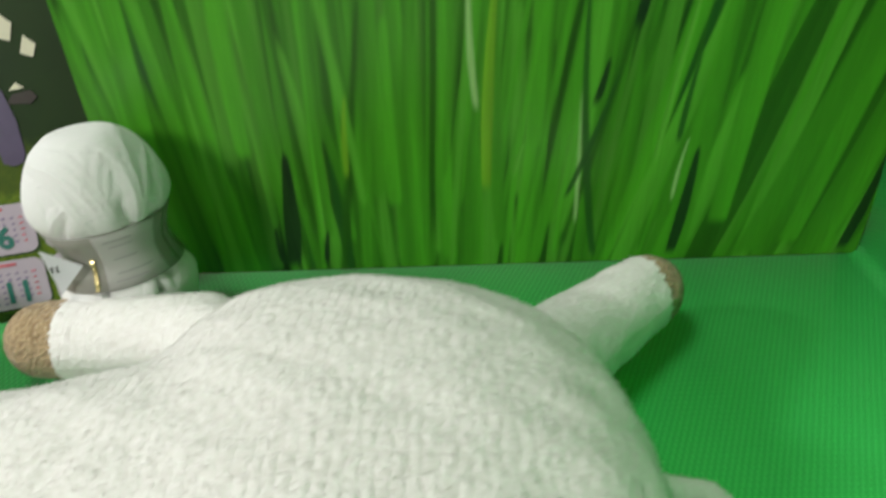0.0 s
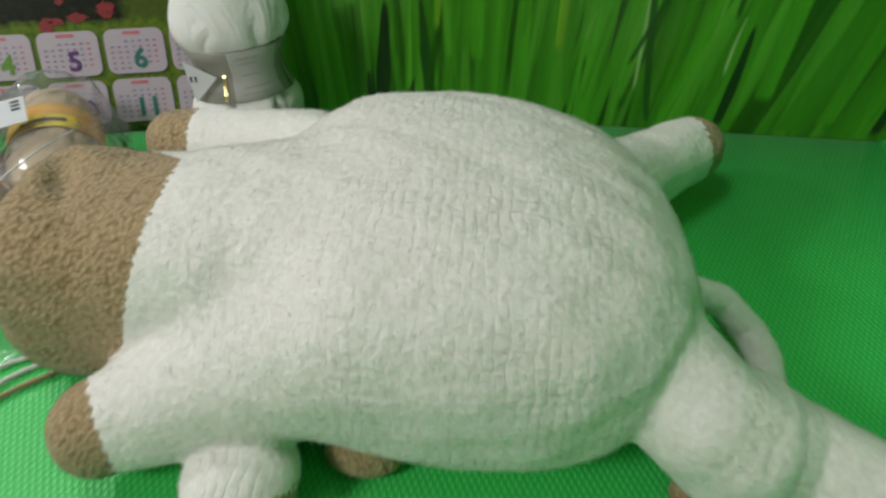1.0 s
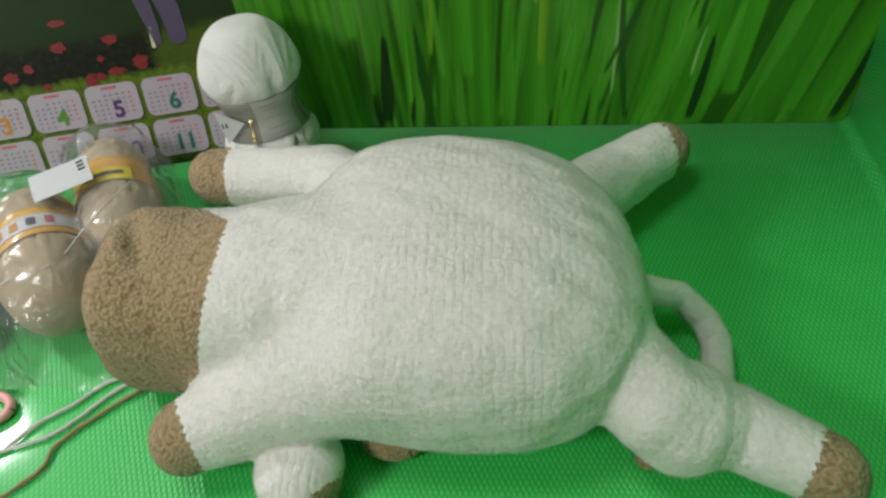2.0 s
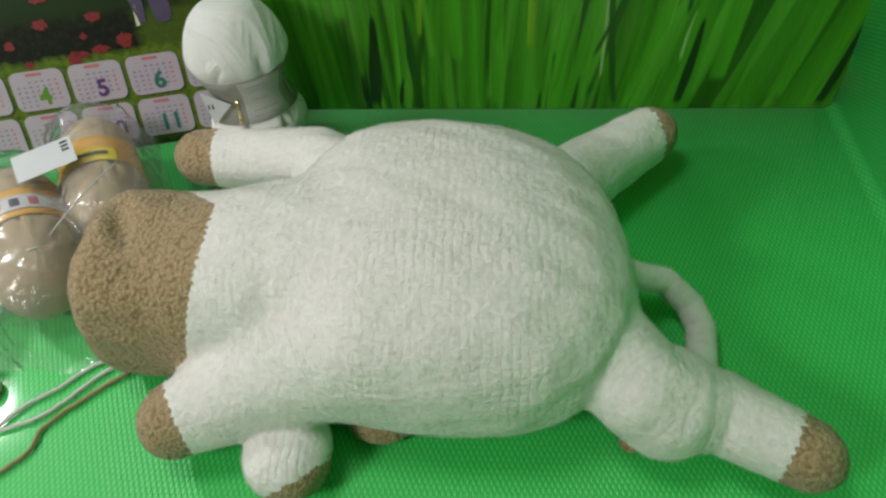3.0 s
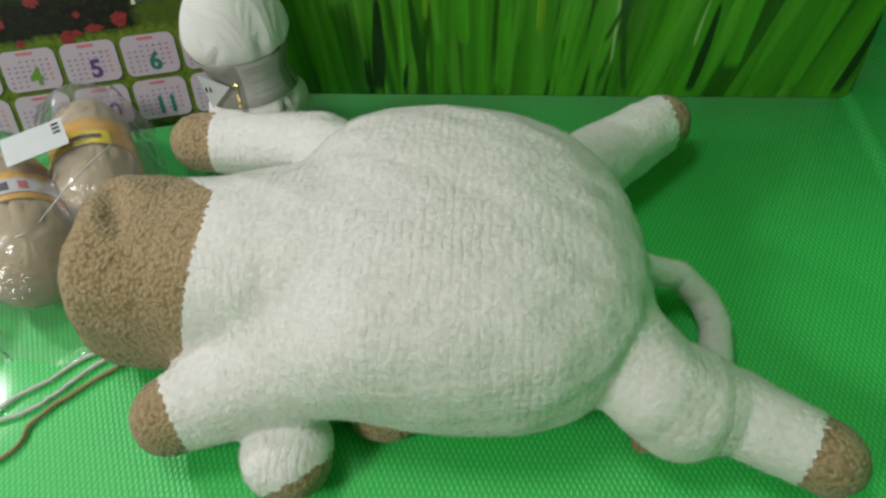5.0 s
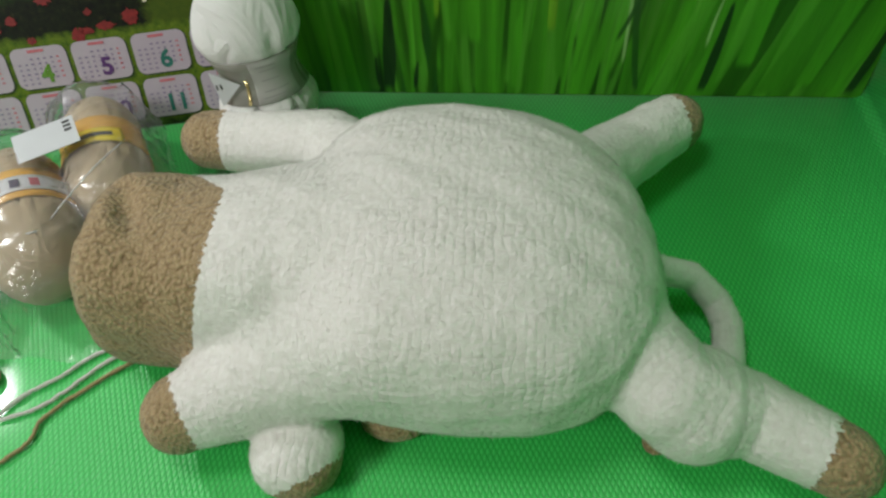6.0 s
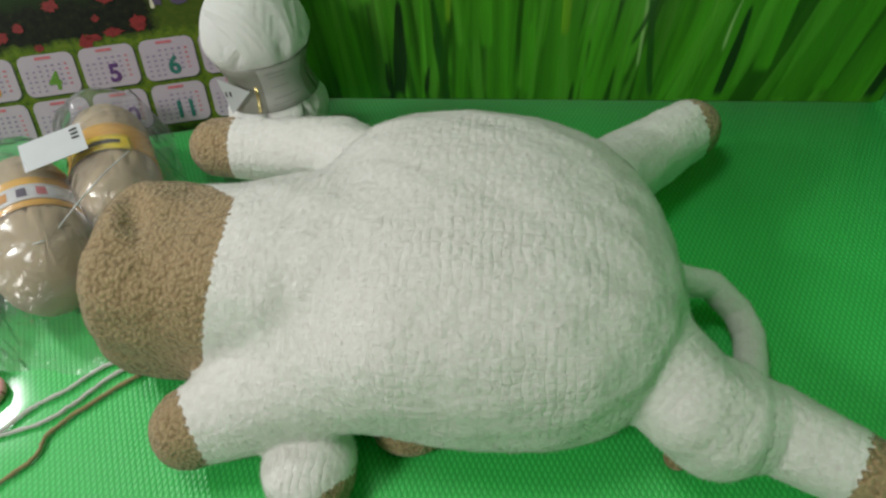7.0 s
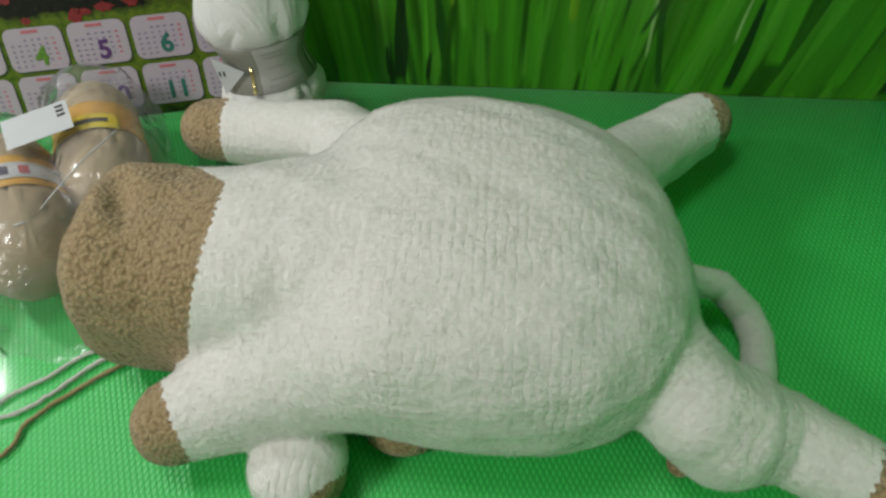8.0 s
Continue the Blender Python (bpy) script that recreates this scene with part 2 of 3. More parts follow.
def build_backdrop():
    ob = empty("grass_backdrop", (0, BACK, 0))
    tagged(ob, "glossy printed backdrop of tall green grass, standing behind the toy", "backdrop")
    bm = bmesh.new()
    box(bm, (-0.187, 0.0004, 0.001), (SIDE - 0.003, 0.004, 0.62))
    part("sheet_back", bm, PAPER_BACK, ob, smooth=False)
    nx, nz = 600, 208
    X, Z = np.meshgrid(np.linspace(-0.187, SIDE - 0.003, nx), np.linspace(0.001, 0.62, nz), indexing="ij")
    verts = np.stack([X, np.zeros_like(X), Z], -1).reshape(-1, 3)
    i = (np.arange(nx - 1)[:, None] * nz + np.arange(nz - 1)).ravel()
    mesh = bpy.data.meshes.new("printed_sheet")
    mesh.from_pydata(verts.tolist(), [], np.stack([i, i + nz, i + nz + 1, i + 1], 1).tolist())
    layer = mesh.color_attributes.new("print", "FLOAT_COLOR", "POINT")
    rgba = np.ones((nx * nz, 4), np.float32)
    rgba[:, :3] = printed_colours(X, Z).reshape(-1, 3)
    layer.data.foreach_set("color", rgba.ravel())
    mesh.materials.append(print_material())
    new("printed_sheet", mesh).parent = ob
    return ob


PAPER_BACK = plain("white_sheet_back", (0.7, 0.7, 0.68), 0.6, 0.05, 40, 0.0)
build_backdrop()


# ---- stuffed toy ----
def superball(P, c, r, p, back=0.0):
    q = (P - np.array(c)) / np.array(r)
    if back:
        q[..., 0] = np.where(q[..., 0] < 0, q[..., 0] * r[0] / back, q[..., 0])
    d = np.abs(q) ** p
    return (d.sum(-1) ** (1 / p) - 1) * min(r)


def limb(P, points):
    """Distance to a chain of round cones; points are (x, y, z, radius). Also the length along the chain."""
    best = np.full(P.shape[:-1], 9.0)
    along = np.zeros(P.shape[:-1])
    run = 0.0
    for a, b in zip(points, points[1:]):
        a0, b0 = np.array(a[:3]), np.array(b[:3])
        ab = b0 - a0
        n = np.linalg.norm(ab)
        h = np.clip(((P - a0) @ ab) / n ** 2, 0, 1)
        d = np.linalg.norm(P - (a0 + h[..., None] * ab), axis=-1) - (a[3] + (b[3] - a[3]) * h)
        near = d < best
        along = np.where(near, run + h * n, along)
        best = np.minimum(best, d)
        run += n
    return best, along


def smooth_union(a, b, k):
    h = np.clip(0.5 + 0.5 * (b - a) / k, 0, 1)
    return b + (a - b) * h - k * h * (1 - h)


TOY_LIMBS = {
    "front_leg_far": ((-0.040, 0.432, 0.062, 0.036), (-0.080, 0.472, 0.051, 0.034), (-0.206, 0.497, 0.035, 0.0290)),
    "front_leg_near": ((0.0, 0.245, 0.085, 0.055), (-0.061, 0.230, 0.060, 0.044), (-0.143, 0.198, 0.040, 0.0285)),
    "hind_leg_far": ((0.140, 0.425, 0.050, 0.036), (0.174, 0.459, 0.044, 0.035), (0.249, 0.525, 0.041, 0.028)),
    "hind_leg_near": ((0.160, 0.262, 0.074, 0.040), (0.198, 0.220, 0.062, 0.037), (0.2165, 0.217, 0.050, 0.041), (0.2536, 0.214, 0.044, 0.0295), (0.310, 0.184, 0.040, 0.026)),
    "tail": ((0.188, 0.331, 0.060, 0.013), (0.238, 0.339, 0.036, 0.0115), (0.259, 0.326, 0.021, 0.0120), (0.2665, 0.304, 0.015, 0.0120), (0.259, 0.266, 0.014, 0.0120)),
}
BODY_C, BODY_R, BODY_BACK = (0.048, 0.3175, 0.078), (0.149, 0.135, 0.085), 0.120
HEAD_C, HEAD_R = (-0.128, 0.306, 0.066), (0.085, 0.0735, 0.067)
MUZZLE_C, MUZZLE_R = (-0.1935, 0.309, 0.065), (0.0425, 0.070, 0.070)
EAR_C, EAR_R = (-0.058, 0.180, 0.026), (0.033, 0.034, 0.026)


def toy_field(P):
    slant = P.copy()
    slant[..., 0] += 0.10 * (P[..., 1] - BODY_C[1])
    d = {"body": superball(slant, BODY_C, BODY_R, 2.5, BODY_BACK), "head": superball(P, HEAD_C, HEAD_R, 2.6),
         "muzzle": superball(P, MUZZLE_C, MUZZLE_R, 2.7), "ear": superball(P, EAR_C, EAR_R, 2.2)}
    for name, points in TOY_LIMBS.items():
        d[name] = limb(P, points)[0]
    f = smooth_union(d["head"], d["muzzle"], 0.012)
    f = smooth_union(f, d["body"], 0.034)
    f = smooth_union(f, superball(P, (-0.066, 0.300, 0.079), (0.085, 0.066, 0.069), 2.2), 0.030)
    f = smooth_union(f, d["front_leg_near"], 0.016)
    f = smooth_union(f, d["front_leg_far"], 0.022)
    f = smooth_union(f, d["hind_leg_far"], 0.006)
    f = smooth_union(f, d["hind_leg_near"], 0.005)
    f = smooth_union(f, d["ear"], 0.004)
    f = smooth_union(f, d["tail"], 0.004)
    x, y, z = P[..., 0], P[..., 1], P[..., 2]
    # slack stuffing: slow lumps, a dent in the muzzle and the crease behind the head
    waves = np.random.default_rng(8)
    for size in (95, 130, 150, 190, 230, 260, 310, 360):
        way = waves.normal(0, 1, 3)
        way *= size / np.linalg.norm(way)
        f = f + (0.022 if size < 180 else 0.05) / size * np.sin(P @ way + waves.uniform(0, 6))
    f = f + 0.006 * np.exp(-(((x + 0.192 + 0.5 * (y - 0.315)) / 0.011) ** 2 + ((y - 0.315) / 0.026) ** 2 + ((z - 0.132) / 0.02) ** 2))
    f = f + 0.002 * np.exp(-(((x + 0.070 - 2.2 * (y - 0.29) ** 2) / 0.008) ** 2 + ((y - 0.29) / 0.045) ** 2 + ((z - 0.12) / 0.03) ** 2))
    return np.maximum(f, 0.0015 - z), d


def surface_nets(f, origin, h):
    """Quads on the zero surface of a sampled field."""
    inside = f < 0
    nx, ny, nz = f.shape
    c = [f[i:nx - 1 + i, j:ny - 1 + j, k:nz - 1 + k] for i in (0, 1) for j in (0, 1) for k in (0, 1)]
    offs = [(i, j, k) for i in (0, 1) for j in (0, 1) for k in (0, 1)]
    n_in = sum((q < 0).astype(int) for q in c)
    mixed = (n_in > 0) & (n_in < 8)
    cells = np.argwhere(mixed)
    vals = np.stack([q[mixed] for q in c], 1)
    total, count = np.zeros((len(cells), 3)), np.zeros(len(cells))
    for a in range(8):
        for b in range(a + 1, 8):
            if sum(abs(offs[a][i] - offs[b][i]) for i in range(3)) != 1:
                continue
            va, vb = vals[:, a], vals[:, b]
            cut = (va < 0) != (vb < 0)
            t = np.where(cut, va / np.where(cut, va - vb, 1), 0)[:, None]
            total += np.where(cut[:, None], np.array(offs[a]) + t * (np.array(offs[b]) - np.array(offs[a])), 0)
            count += cut
    verts = origin + (cells + total / count[:, None]) * h
    index = np.full(mixed.shape, -1)
    index[mixed] = np.arange(len(cells))
    quads = []
    for axis in range(3):
        lo = [slice(1, -1)] * 3
        hi = [slice(1, -1)] * 3
        lo[axis], hi[axis] = slice(0, -1), slice(1, None)
        a, b = inside[tuple(lo)], inside[tuple(hi)]
        at = np.argwhere(a != b)
        flip = a[a != b]
        e = at + 1
        e[:, axis] -= 1
        u, v = np.zeros(3, int), np.zeros(3, int)
        u[(axis + 1) % 3], v[(axis + 2) % 3] = 1, 1
        q = np.stack([index[tuple((e - u - v).T)], index[tuple((e - v).T)], index[tuple(e.T)], index[tuple((e - u).T)]], 1)
        quads.append(np.where(flip[:, None], q, q[:, ::-1]))
    return verts, np.concatenate(quads)


def ring_uv(P, c, r, scale):
    return np.stack([P[:, 0], np.arctan2((P[:, 1] - c[1]) / r[1], (P[:, 2] - c[2]) / r[2]) * scale], 1)


def limb_uv(P, points):
    _, along = limb(P, points)
    a, b = np.array(points[-2][:3]), np.array(points[-1][:3])
    d = (b - a) / np.linalg.norm(b - a)
    side = np.cross(d, (0, 0, 1.0))
    side /= np.linalg.norm(side)
    up = np.cross(side, d)
    q = P - a
    return np.stack([along + np.clip((P - b) @ d, 0, 1), np.arctan2(q @ side, q @ up) * points[-1][3]], 1)


def pelt(name, verts, normals, uvs, quads, material, parent, rng, hairs, long):
    """One part of the toy: its stuffed skin and the short pile that stands on it."""
    used, inv = np.unique(quads, return_inverse=True)
    q = inv.reshape(quads.shape)
    v, nrm, uv = verts[used], normals[used], uvs[used]
    a, b, c, d = (v[q[:, i]] for i in range(4))
    area = np.linalg.norm(np.cross(c - a, d - b), axis=1) / 2
    area = np.where(nrm[q[:, 0], 2] < -0.5, 0, area)
    n = int(area.sum() * hairs)
    pick = rng.choice(len(q), n, p=area / area.sum())
    s, t = rng.random((2, n, 1))
    base = (a[pick] * (1 - s) + b[pick] * s) * (1 - t) + (d[pick] * (1 - s) + c[pick] * s) * t
    out = nrm[q[pick, 0]]
    wild = rng.normal(0, 1, (n, 3))
    side = np.cross(out, wild)
    side /= np.linalg.norm(side, axis=1, keepdims=True)
    tip = base + (0.5 * out + 1.0 * np.cross(side, out) + 0.12 * wild) * (long * rng.uniform(0.5, 1.2, (n, 1)))
    tip[:, 2] = np.maximum(tip[:, 2], 0.001)
    base = base - out * 0.0006
    k = len(v)
    facing = np.cross(-2 * side, tip - base)
    turn = np.where(((facing * (out + np.array((0, 0, 1.0)))).sum(1) < 0)[:, None], -1.0, 1.0)
    side = side * turn
    hv = np.stack([base + side * 0.00024, base - side * 0.00024, tip], 1).reshape(-1, 3)
    faces = q.tolist() + (k + np.arange(3 * n).reshape(-1, 3)).tolist()
    mesh = bpy.data.meshes.new(name)
    mesh.from_pydata(np.concatenate([v, hv]).tolist(), [], faces)
    layer = mesh.uv_layers.new(name="UVMap")
    all_uv = np.concatenate([uv, np.repeat(uv[q[pick, 0]], 3, axis=0)])
    loops = np.empty(len(mesh.loops), np.int32)
    mesh.loops.foreach_get("vertex_index", loops)
    layer.data.foreach_set("uv", all_uv[loops].astype(np.float32).ravel())
    mesh.polygons.foreach_set("use_smooth", np.ones(len(mesh.polygons), bool))
    mesh.materials.append(material)
    mesh.update()
    mesh.normals_split_custom_set_from_vertices(np.concatenate([nrm, np.repeat(out, 3, axis=0)]).tolist())
    ob = new(name, mesh)
    ob.parent = parent
    return ob


def build_toy():
    h = 0.0028
    origin = np.array((-0.285, 0.125, -0.006))
    shape = (232, 160, 68)
    axes = [origin[i] + h * np.arange(shape[i]) for i in range(3)]
    P = np.stack(np.meshgrid(*axes, indexing="ij"), -1)
    f, _ = toy_field(P)
    verts, quads = surface_nets(f, origin, h)
    grad = np.zeros_like(verts)
    for i in range(3):
        e = np.zeros(3)
        e[i] = 0.002
        grad[:, i] = toy_field(verts + e)[0] - toy_field(verts - e)[0]
    normals = grad / np.maximum(np.linalg.norm(grad, axis=1, keepdims=True), 1e-9)
    _, d = toy_field(verts)
    names = list(d)
    owner = np.argmin(np.stack([d[n] for n in names], 1), 1)
    uvs = np.zeros((len(verts), 2))
    laid = {}
    for i, n in enumerate(names):
        m = owner == i
        if n in TOY_LIMBS:
            laid[n] = limb_uv(verts, TOY_LIMBS[n])
        elif n == "body":
            laid[n] = ring_uv(verts, BODY_C, BODY_R, 0.115)
        else:
            laid[n] = ring_uv(verts, HEAD_C, HEAD_R, 0.073)
        uvs[m] = laid[n][m]
    dip = np.abs(np.sin(uvs[:, 0] * math.pi / 0.0068) * np.sin(uvs[:, 1] * math.pi / 0.0095)) ** 0.5
    verts = verts + normals * (0.0004 * (dip - 0.6))[:, None]
    rng = np.random.default_rng(4)
    idx = {n: i for i, n in enumerate(names)}

    def border(P, limb_name):
        """Signed distance past the line where the tan yarn starts, and the way across it."""
        x, y, z = P.T
        jag = 0.0009 * np.sin(y * 830 + z * 640) + 0.0006 * np.sin(y * 1310 - z * 930 + 1)
        if limb_name == "head":
            return -0.1415 + 0.25 * np.clip(z - 0.045, 0, 0.1) - 0.85 * np.clip(y - 0.322, 0, 1) + jag - x, (-1.0, 0.0, 0.0)
        if limb_name == "front_leg_far":
            return -0.186 + jag - x, (-1.0, 0.0, 0.0)
        if limb_name == "front_leg_near":
            return (-0.1375 + jag - x - 0.6 * (y - 0.193)) / 1.166, (-0.857, -0.515, 0.0)
        if limb_name == "hind_leg_far":
            return 0.92 * x + 0.4 * y - 0.439 - jag, (0.917, 0.399, 0.0)
        if limb_name == "hind_leg_near":
            return 0.89 * x - 0.46 * y - 0.180 - jag, (0.888, -0.459, 0.0)
        return 0.55 * (x - EAR_C[0]) - 0.7 * (y - EAR_C[1]) - 0.6 * (z - EAR_C[2]) - 0.017 - jag, (0.51, -0.65, -0.56)

    face = owner[quads[:, 0]].copy()
    tan = np.zeros(len(face), bool)
    owned = np.where(owner == idx["muzzle"], idx["head"], owner)
    for limb_name in ("head", "front_leg_far", "front_leg_near", "hind_leg_far", "hind_leg_near", "ear"):
        g, way = border(verts, limb_name)
        near = (owned == idx[limb_name]) & (np.abs(g) < 0.55 * h)
        across = np.array(way) - normals * (normals @ np.array(way))[:, None]
        verts = verts - np.where(near[:, None], across * g[:, None], 0)
        mine = owned[quads[:, 0]] == idx[limb_name]
        tan |= mine & (border(verts[quads].mean(1), limb_name)[0] > 0)
    head = (face == idx["head"]) | (face == idx["muzzle"])
    toy = empty("stuffed_toy", (0, 0, 0))
    tagged(toy, "plush crocheted white animal toy with tan feet lying on the mat", "stuffed toy")

    def take(name, mask, material, parent, lay, hairs=620000, long=0.0029):
        return pelt(name, verts, normals, laid[lay], quads[mask], material, parent, rng, hairs, long)

    take("body", face == idx["body"], WHITE_KNIT, toy, "body")
    hd = take("head", head & ~tan, WHITE_KNIT, toy, "head")
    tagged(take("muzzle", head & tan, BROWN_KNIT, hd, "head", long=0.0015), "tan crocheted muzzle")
    for limb_name, plain_name in (("front_leg_far", "front_leg"), ("front_leg_near", "front_leg"), ("hind_leg_far", "hind_leg"), ("hind_leg_near", "hind_leg")):
        m = face == idx[limb_name]
        leg = take(plain_name, m & ~tan, WHITE_KNIT, toy, limb_name)
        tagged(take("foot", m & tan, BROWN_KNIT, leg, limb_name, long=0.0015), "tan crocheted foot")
    m = face == idx["ear"]
    ear = take("ear", m & ~tan, WHITE_KNIT, toy, "ear")
    tagged(take("ear_lining", m & tan, BROWN_KNIT, ear, "ear", long=0.0015), "tan underside of the ear")
    take("tail", face == idx["tail"], WHITE_KNIT, toy, "tail")
    for cx, cy, cz, rx, ry, rz in ((0.006, 0.213, 0.012, 0.025, 0.016, 0.014), (-0.166, 0.449, 0.010, 0.013, 0.012, 0.010), (0.198, 0.207, 0.006, 0.009, 0.009, 0.007)):
        bm = bmesh.new()
        bmesh.ops.create_icosphere(bm, subdivisions=4, radius=1, matrix=Matrix.Translation((cx, cy, cz)) @ Matrix.Diagonal((rx, ry, rz, 1)))
        lay = bm.loops.layers.uv.new("UVMap")
        for fc in bm.faces:
            for lp in fc.loops:
                lp[lay].uv = (lp.vert.co.x, lp.vert.co.y + lp.vert.co.z)
        part("tan_patch", bm, BROWN_KNIT, toy, "tan crocheted patch under the toy")
    return toy


build_toy()


# ---- picture calendar ----
def calendar_paper():
    k = Mat("printed_meadow", (0.06, 0.15, 0.03), 0.45, Specular_IOR_Level=0.2)
    at = k.coords()
    sep = k.node("ShaderNodeSeparateXYZ")
    k.link(at, sep.inputs[0])
    wob = k.math("ADD", sep.outputs[2], k.math("MULTIPLY", k.math("SUBTRACT", k.noise(at, 60, 3.0), 0.5), 0.02))
    leaves = k.noise(at, 150, 4.0, 0.7)
    meadow = k.mix(k.noise(at, 22, 3.0), (0.008, 0.023, 0.005), (0.017, 0.042, 0.007))
    hedge = k.ramp(leaves, [(0.38, (0.003, 0.004, 0.003)), (0.6, (0.010, 0.016, 0.005)), (0.72, (0.034, 0.030, 0.012))])
    lime = k.ramp(leaves, [(0.30, (0.025, 0.06, 0.006)), (0.45, (0.075, 0.135, 0.010)), (0.65, (0.14, 0.20, 0.016))])
    low = k.ramp(leaves, [(0.40, (0.008, 0.016, 0.006)), (0.62, (0.03, 0.10, 0.012))])
    right = k.ramp(k.math("ADD", sep.outputs[0], k.math("MULTIPLY", leaves, 0.02)), [(0.0, (0, 0, 0)), (0.012, (1, 1, 1))])
    hedge = k.mix(right, hedge, k.mix(leaves, (0.022, 0.06, 0.007), (0.09, 0.125, 0.010)))
    col = k.mix(k.ramp(wob, [(0.140, (0, 0, 0)), (0.150, (1, 1, 1))]), hedge, meadow)
    col = k.mix(k.ramp(wob, [(0.104, (1, 1, 1)), (0.108, (0, 0, 0))]), col, lime)
    col = k.mix(k.ramp(wob, [(0.002, (1, 1, 1)), (0.010, (0, 0, 0))]), col, low)
    k.colour(col)
    return k.m


CAL_PAPER = calendar_paper()
CELL_PAPER = plain("lilac_white_print", (0.45, 0.39, 0.46), 0.35, 0.05, 90, 0.0)
CELL_SHADOW = plain("dark_olive_print", (0.03, 0.06, 0.012), 0.4, 0.2, 90, 0.0)
INK_RED = plain("red_print", (0.52, 0.14, 0.17), 0.4, 0.3, 160, 0.0)
INK_CRIMSON = plain("poppy_red_print", (0.20, 0.012, 0.012), 0.4, 0.85, 260, 0.0)
INK_GREY = plain("grey_figures_print", (0.22, 0.18, 0.30), 0.4, 0.1, 90, 0.0)
INK_GREEN = plain("leaf_green_print", (0.10, 0.24, 0.02), 0.4, 0.2, 200, 0.0)
INK_PURPLE = plain("purple_print", (0.09, 0.03, 0.15), 0.4, 0.2, 200, 0.0)
INK_TEAL = plain("teal_print", (0.02, 0.15, 0.12), 0.4, 0.2, 200, 0.0)
INK_ORANGE = plain("orange_print", (0.55, 0.24, 0.03), 0.4, 0.2, 200, 0.0)
INK_VIOLET = plain("violet_grey_print", (0.075, 0.058, 0.115), 0.4, 0.25, 70, 0.0)
INK_DARK = plain("dark_brown_print", (0.025, 0.018, 0.014), 0.4, 0.3, 90, 0.0)
INK_CREAM = plain("cream_print", (0.62, 0.60, 0.45), 0.4, 0.1, 90, 0.0)


def plate(bm, outline, y, thick=0.0002):
    """A flat shape in the local x-z plane, facing -y."""
    front = [bm.verts.new((u, y - thick, v)) for u, v in outline]
    back = [bm.verts.new((u, y, v)) for u, v in outline]
    bm.faces.new(front)
    for i in range(len(outline)):
        j = (i + 1) % len(outline)
        bm.faces.new((front[j], front[i], back[i], back[j]))


def round_rect(u0, v0, u1, v1, r, n=5):
    out = []
    for cx, cy, a0 in ((u1 - r, v0 + r, -90), (u1 - r, v1 - r, 0), (u0 + r, v1 - r, 90), (u0 + r, v0 + r, 180)):
        for i in range(n + 1):
            a = radians(a0 + 90 * i / n)
            out.append((cx + r * math.cos(a), cy + r * math.sin(a)))
    return out


def blot(cu, cv, ru, rv, rng, n=26):
    return [(cu + ru * math.cos(a) * rng.uniform(0.62, 1.15), cv + rv * math.sin(a) * rng.uniform(0.62, 1.15))
            for a in (2 * math.pi * i / n for i in range(n))]


def lettering(name, text, size, at, material, parent):
    """Raised print in the built-in font, standing in the local x-z plane."""
    data = bpy.data.curves.new(name, "FONT")
    data.body, data.size, data.extrude, data.offset = text, size, 0.0001, size * 0.03
    data.align_x = "CENTER"
    ob = bpy.data.objects.new(name, data)
    scene.collection.objects.link(ob)
    mesh = bpy.data.meshes.new_from_object(ob.evaluated_get(bpy.context.evaluated_depsgraph_get()))
    bpy.data.objects.remove(ob)
    mesh.transform(pose(*at, 90, 0, 0))
    mesh.materials.clear()
    mesh.materials.append(material)
    made = new(name, mesh)
    made.parent = parent
    return made


